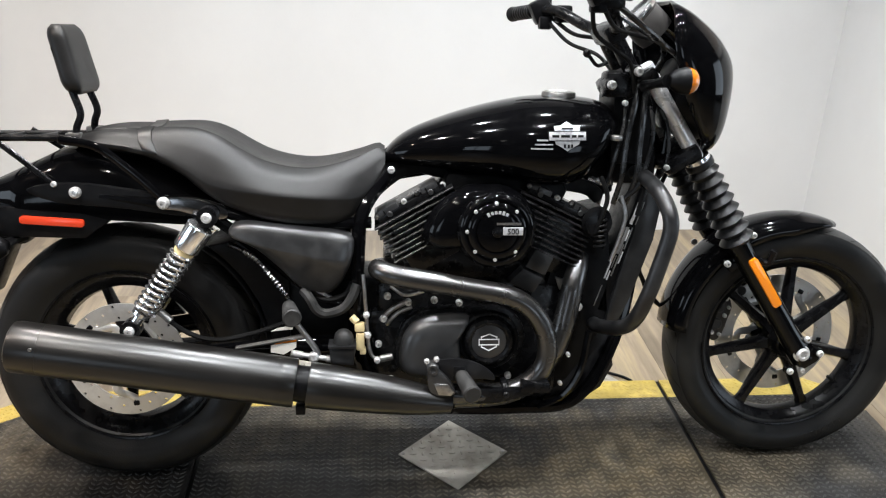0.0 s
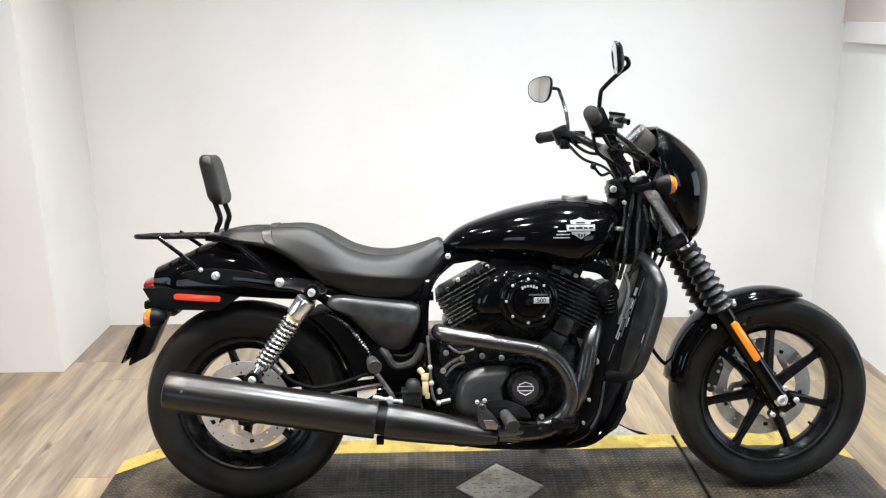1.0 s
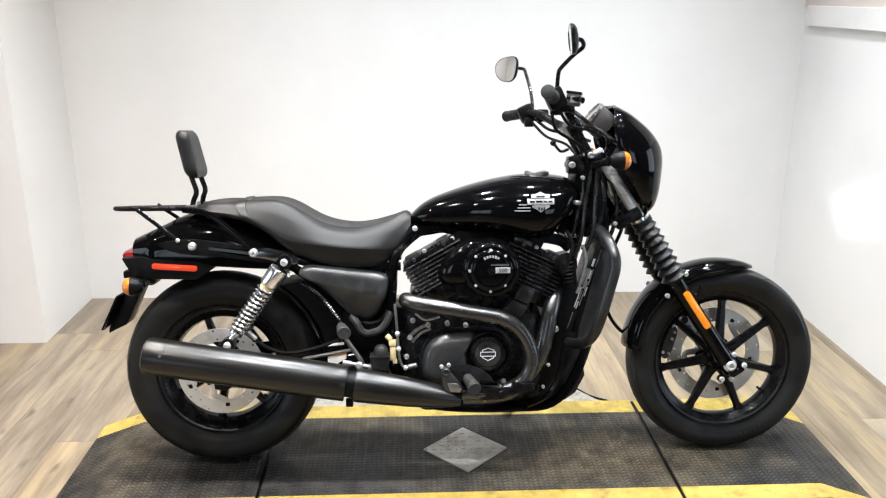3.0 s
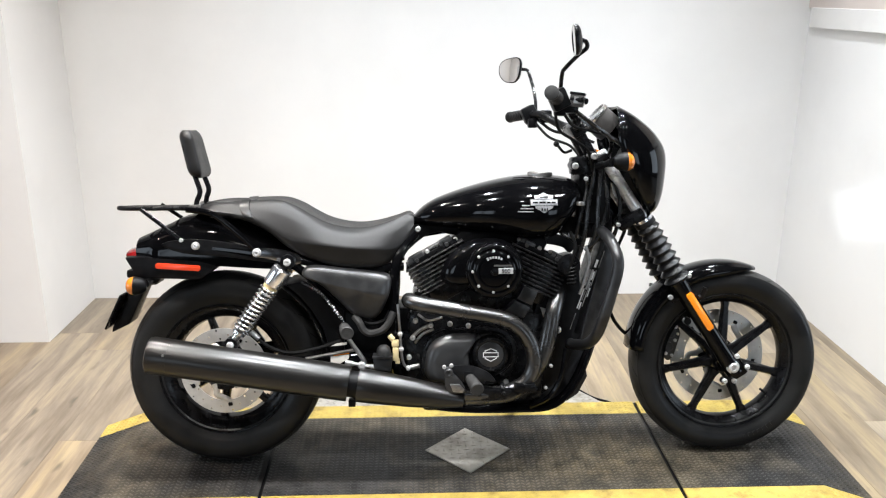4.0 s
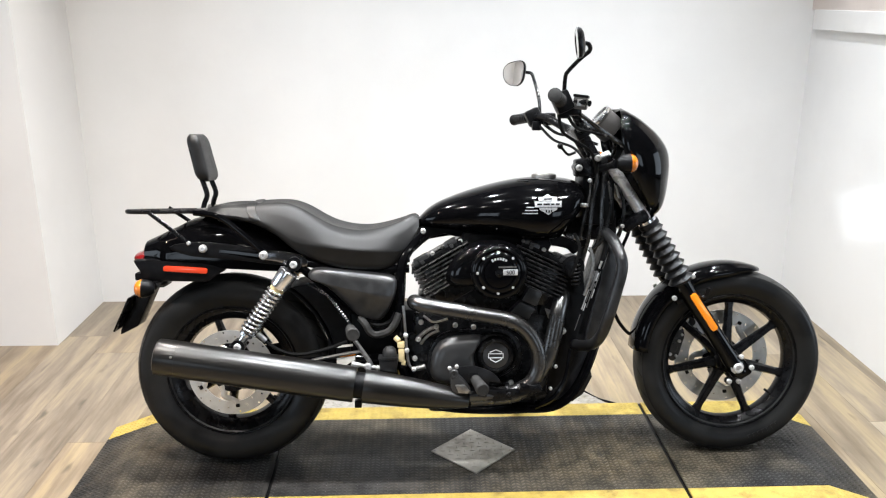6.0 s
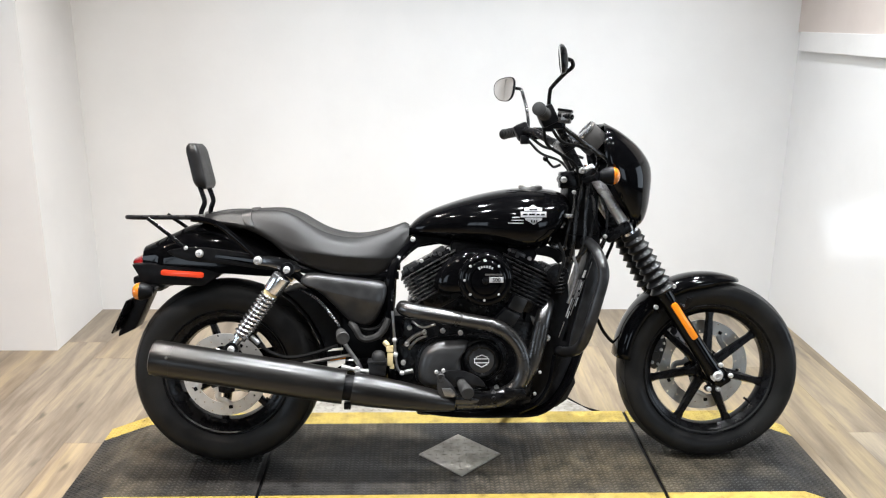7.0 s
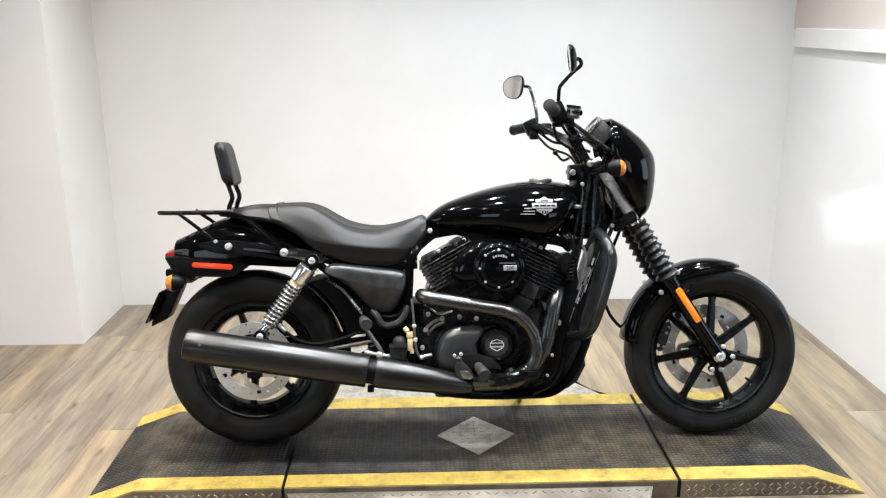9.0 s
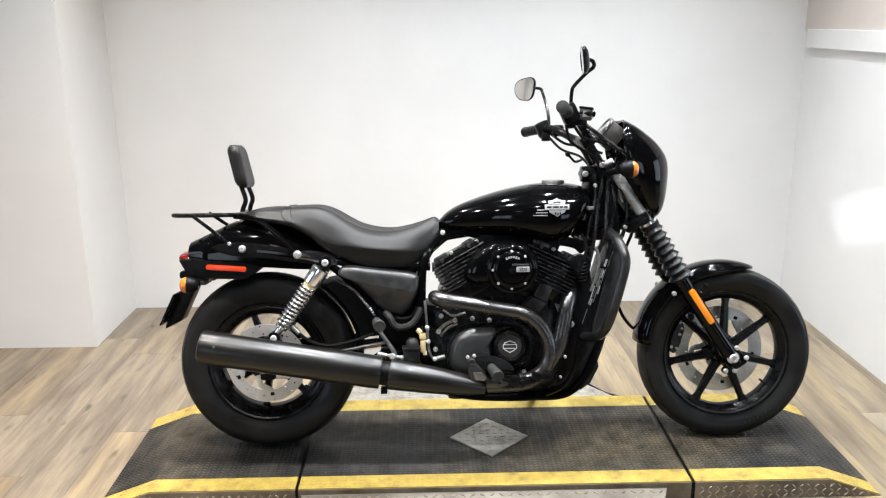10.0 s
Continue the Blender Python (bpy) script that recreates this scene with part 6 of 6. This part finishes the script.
def mirror(stem, centre, normal, up, w, h):
    s = part("mirror_stem", tube(stem, 0.0055, 10), SATIN, bike, "black mirror stem")
    n = Vector(normal).normalized()
    u = Vector(up)
    u = (u - n * u.dot(n)).normalized()
    v = n.cross(u)
    shape = [(math.copysign(abs(math.cos(a)) ** 0.72, math.cos(a)) * (1 + 0.16 * math.sin(a)), math.copysign(abs(math.sin(a)) ** 0.75, math.sin(a)) * (1 - 0.22 * math.cos(a))) for a in (2 * math.pi * k / 32 for k in range(32))]
    o = Vector(centre)
    rings = [[o + v * x * w * f + u * z * h * f + n * d for x, z in shape] for f, d in ((0.35, -0.015), (0.7, -0.012), (0.93, -0.006), (1.0, 0.0), (1.0, 0.004), (0.955, 0.005), (0.94, 0.0035))]
    part("mirror_shell", skin(rings), SATIN, s, "black mirror shell")
    part("mirror_glass", skin([[o + v * x * w * f + u * z * h * f + n * d for x, z in shape] for f, d in ((0.945, 0.001), (0.945, 0.0042), (0.93, 0.0045))]), MIRROR, s, "mirror glass", smooth=20)


mirror([(0.198, -0.245, 1.08), (0.198, -0.265, 1.13), (0.203, -0.285, 1.145), (0.225, -0.33, 1.172), (0.241, -0.365, 1.188), (0.236, -0.375, 1.202), (0.222, -0.378, 1.206)], (0.21, -0.38, 1.203), (-0.975, 0.115, -0.1), (0.16, 0, 1), 0.056, 0.036)
mirror([(0.206, 0.25, 1.045), (0.206, 0.262, 1.08), (0.203, 0.29, 1.12), (0.197, 0.34, 1.165), (0.192, 0.36, 1.185), (0.175, 0.375, 1.19)], (0.137, 0.385, 1.186), (-0.89, -0.46, 0.06), (0.05, 0, 1), 0.064, 0.041)
turn_signal("front_turn_signal", (0.335, -0.11, 0.885), (0.355, -0.19, 0.9), (0.385, -0.2, 0.901), (1, 0, 0), bike)
turn_signal("front_turn_signal", (0.335, 0.11, 0.885), (0.355, 0.19, 0.9), (0.385, 0.2, 0.901), (1, 0, 0), bike)
for line, r in (([(0.27, -0.13, 1.02), (0.33, -0.16, 0.98), (0.41, -0.10, 0.93), (0.40, -0.04, 0.86)], 0.005),
                ([(0.24, -0.19, 1.045), (0.30, -0.19, 1.0), (0.36, -0.14, 0.96), (0.37, -0.06, 0.90)], 0.006),
                ([(0.33, -0.09, 0.90), (0.318, -0.11, 0.84), (0.305, -0.115, 0.77), (0.30, -0.115, 0.70), (0.29, -0.10, 0.64)], 0.006),
                ([(0.345, -0.09, 0.89), (0.335, -0.118, 0.82), (0.332, -0.12, 0.76), (0.33, -0.118, 0.70), (0.315, -0.10, 0.64)], 0.0065),
                ([(0.35, -0.08, 0.88), (0.36, -0.11, 0.80), (0.352, -0.118, 0.74), (0.335, -0.118, 0.68), (0.30, -0.11, 0.645)], 0.0055),
                ([(0.40, -0.03, 0.90), (0.42, -0.025, 0.84), (0.42, -0.02, 0.76), (0.41, -0.02, 0.69), (0.39, -0.03, 0.66)], 0.006),
                ([(0.31, -0.08, 0.86), (0.30, -0.105, 0.80), (0.285, -0.11, 0.74), (0.275, -0.1, 0.68)], 0.005),
                ([(0.37, -0.05, 0.87), (0.40, -0.085, 0.80), (0.40, -0.09, 0.72), (0.37, -0.08, 0.66)], 0.0045)):
    part("cable", tube(line, r, 8), CABLE, bike)
for line, r, m in (([(0.20, -0.235, 1.05), (0.24, -0.20, 1.0), (0.30, -0.15, 0.985), (0.36, -0.13, 0.97), (0.41, -0.10, 0.94)], 0.0045, RUBBER),
                   ([(0.185, -0.24, 1.045), (0.20, -0.215, 0.99), (0.25, -0.16, 0.96), (0.30, -0.12, 0.93), (0.32, -0.1, 0.87)], 0.0045, RUBBER),
                   ([(0.21, 0.23, 1.02), (0.25, 0.17, 0.985), (0.30, 0.12, 0.975), (0.36, 0.08, 0.95)], 0.005, RUBBER),
                   ([(0.20, 0.22, 1.01), (0.235, 0.15, 0.965), (0.29, 0.1, 0.94), (0.32, 0.06, 0.9)], 0.0045, RUBBER),
                   ([(0.255, -0.12, 0.70), (0.27, -0.125, 0.66), (0.262, -0.125, 0.62), (0.25, -0.12, 0.58)], 0.005, RUBBER),
                   ([(0.30, -0.12, 0.66), (0.31, -0.128, 0.62), (0.30, -0.128, 0.57), (0.285, -0.125, 0.52)], 0.0045, STEEL),
                   ([(0.36, -0.11, 0.70), (0.345, -0.125, 0.66), (0.335, -0.13, 0.62)], 0.006, RUBBER)):
    part("cable", tube(line, r, 8), m, bike)
part("cable_clip", lathe((0.285, -0.112, 0.775), (0, 0, 1), [(0.012, 0), (0.013, 0.002), (0.013, 0.008), (0.012, 0.01)], 12), STEEL, bike)
# the last slab is black filler between the tank and the cables
part("wiring_cover", join(box(0.335, 0, 0.80, 0.10, 0.13, 0.17, 0.02), box(0.345, 0, 0.71, 0.10, 0.1, 0.08, 0.02), box(0.32, 0.0, 0.885, 0.07, 0.1, 0.05, 0.015), slab([(0.235, 0.69), (0.265, 0.735), (0.31, 0.73), (0.31, 0.65), (0.287, 0.641), (0.262, 0.664)], -0.02, 0.02, 0.004)), PLASTIC, bike)
for p, r in (((0.266, -0.115, 0.887), 0.0095), ((0.319, -0.115, 0.914), 0.0095), ((0.30, -0.1, 0.85), 0.006), ((0.392, -0.118, 0.72), 0.006)):
    part("clamp_bolt", bolt(p, (0, -1, 0), r, 0.012), BRIGHT, bike)
part("ignition_bracket", join(box(0.285, -0.07, 0.885, 0.05, 0.05, 0.05, 0.008), rod((0.266, -0.115, 0.887), (0.266, -0.06, 0.887), 0.0125), rod((0.319, -0.115, 0.914), (0.319, -0.06, 0.914), 0.0125)), SATIN, bike)
part("tank_strip", tube([(0.245, -0.07, 0.69), (0.268, -0.09, 0.682), (0.285, -0.1, 0.686)], 0.008, 8), CHROME, bike, "chrome bracket")

# ---------------------------------------------------------------- floor planks, last
PW, PL = 0.183, 1.22
shared = {}
rng = random.Random(5)
field = bmesh.new()
for i in range(-28, 28):
    off = rng.random() * PL
    for j in range(-6, 4):
        x, y0 = i * PW, j * PL + off
        y0, y1 = max(y0, -6.04), min(y0 + PL, 1.75)
        if y0 > 1.6 or x < -5 or x > 5.1 or y1 - y0 < 0.05:
            continue
        if not (-3.2 < x < 2.2 and y1 > -2.6):
            far = box(x, (y0 + y1) / 2, FLOOR - 0.004, PW - 0.0009, (y1 - y0) - 0.0009, 0.008)
            spare = bpy.data.meshes.new("spare")
            far.to_mesh(spare)
            far.free()
            field.from_mesh(spare)
            bpy.data.meshes.remove(spare)
            continue
        key = round(y1 - y0, 3)
        if key not in shared:
            bm = box(0, 0, -0.004, PW - 0.0009, (y1 - y0) - 0.0009, 0.008)
            me = bpy.data.meshes.new("plank")
            bm.to_mesh(me)
            bm.free()
            me.materials.append(PLANK)
            shared[key] = me
        ob = new("plank", shared[key])
        ob.parent = floor
        ob.location = (x, (y0 + y1) / 2, FLOOR)
part("plank_field", field, PLANKFAR, floor, smooth=0, kind="stuff")
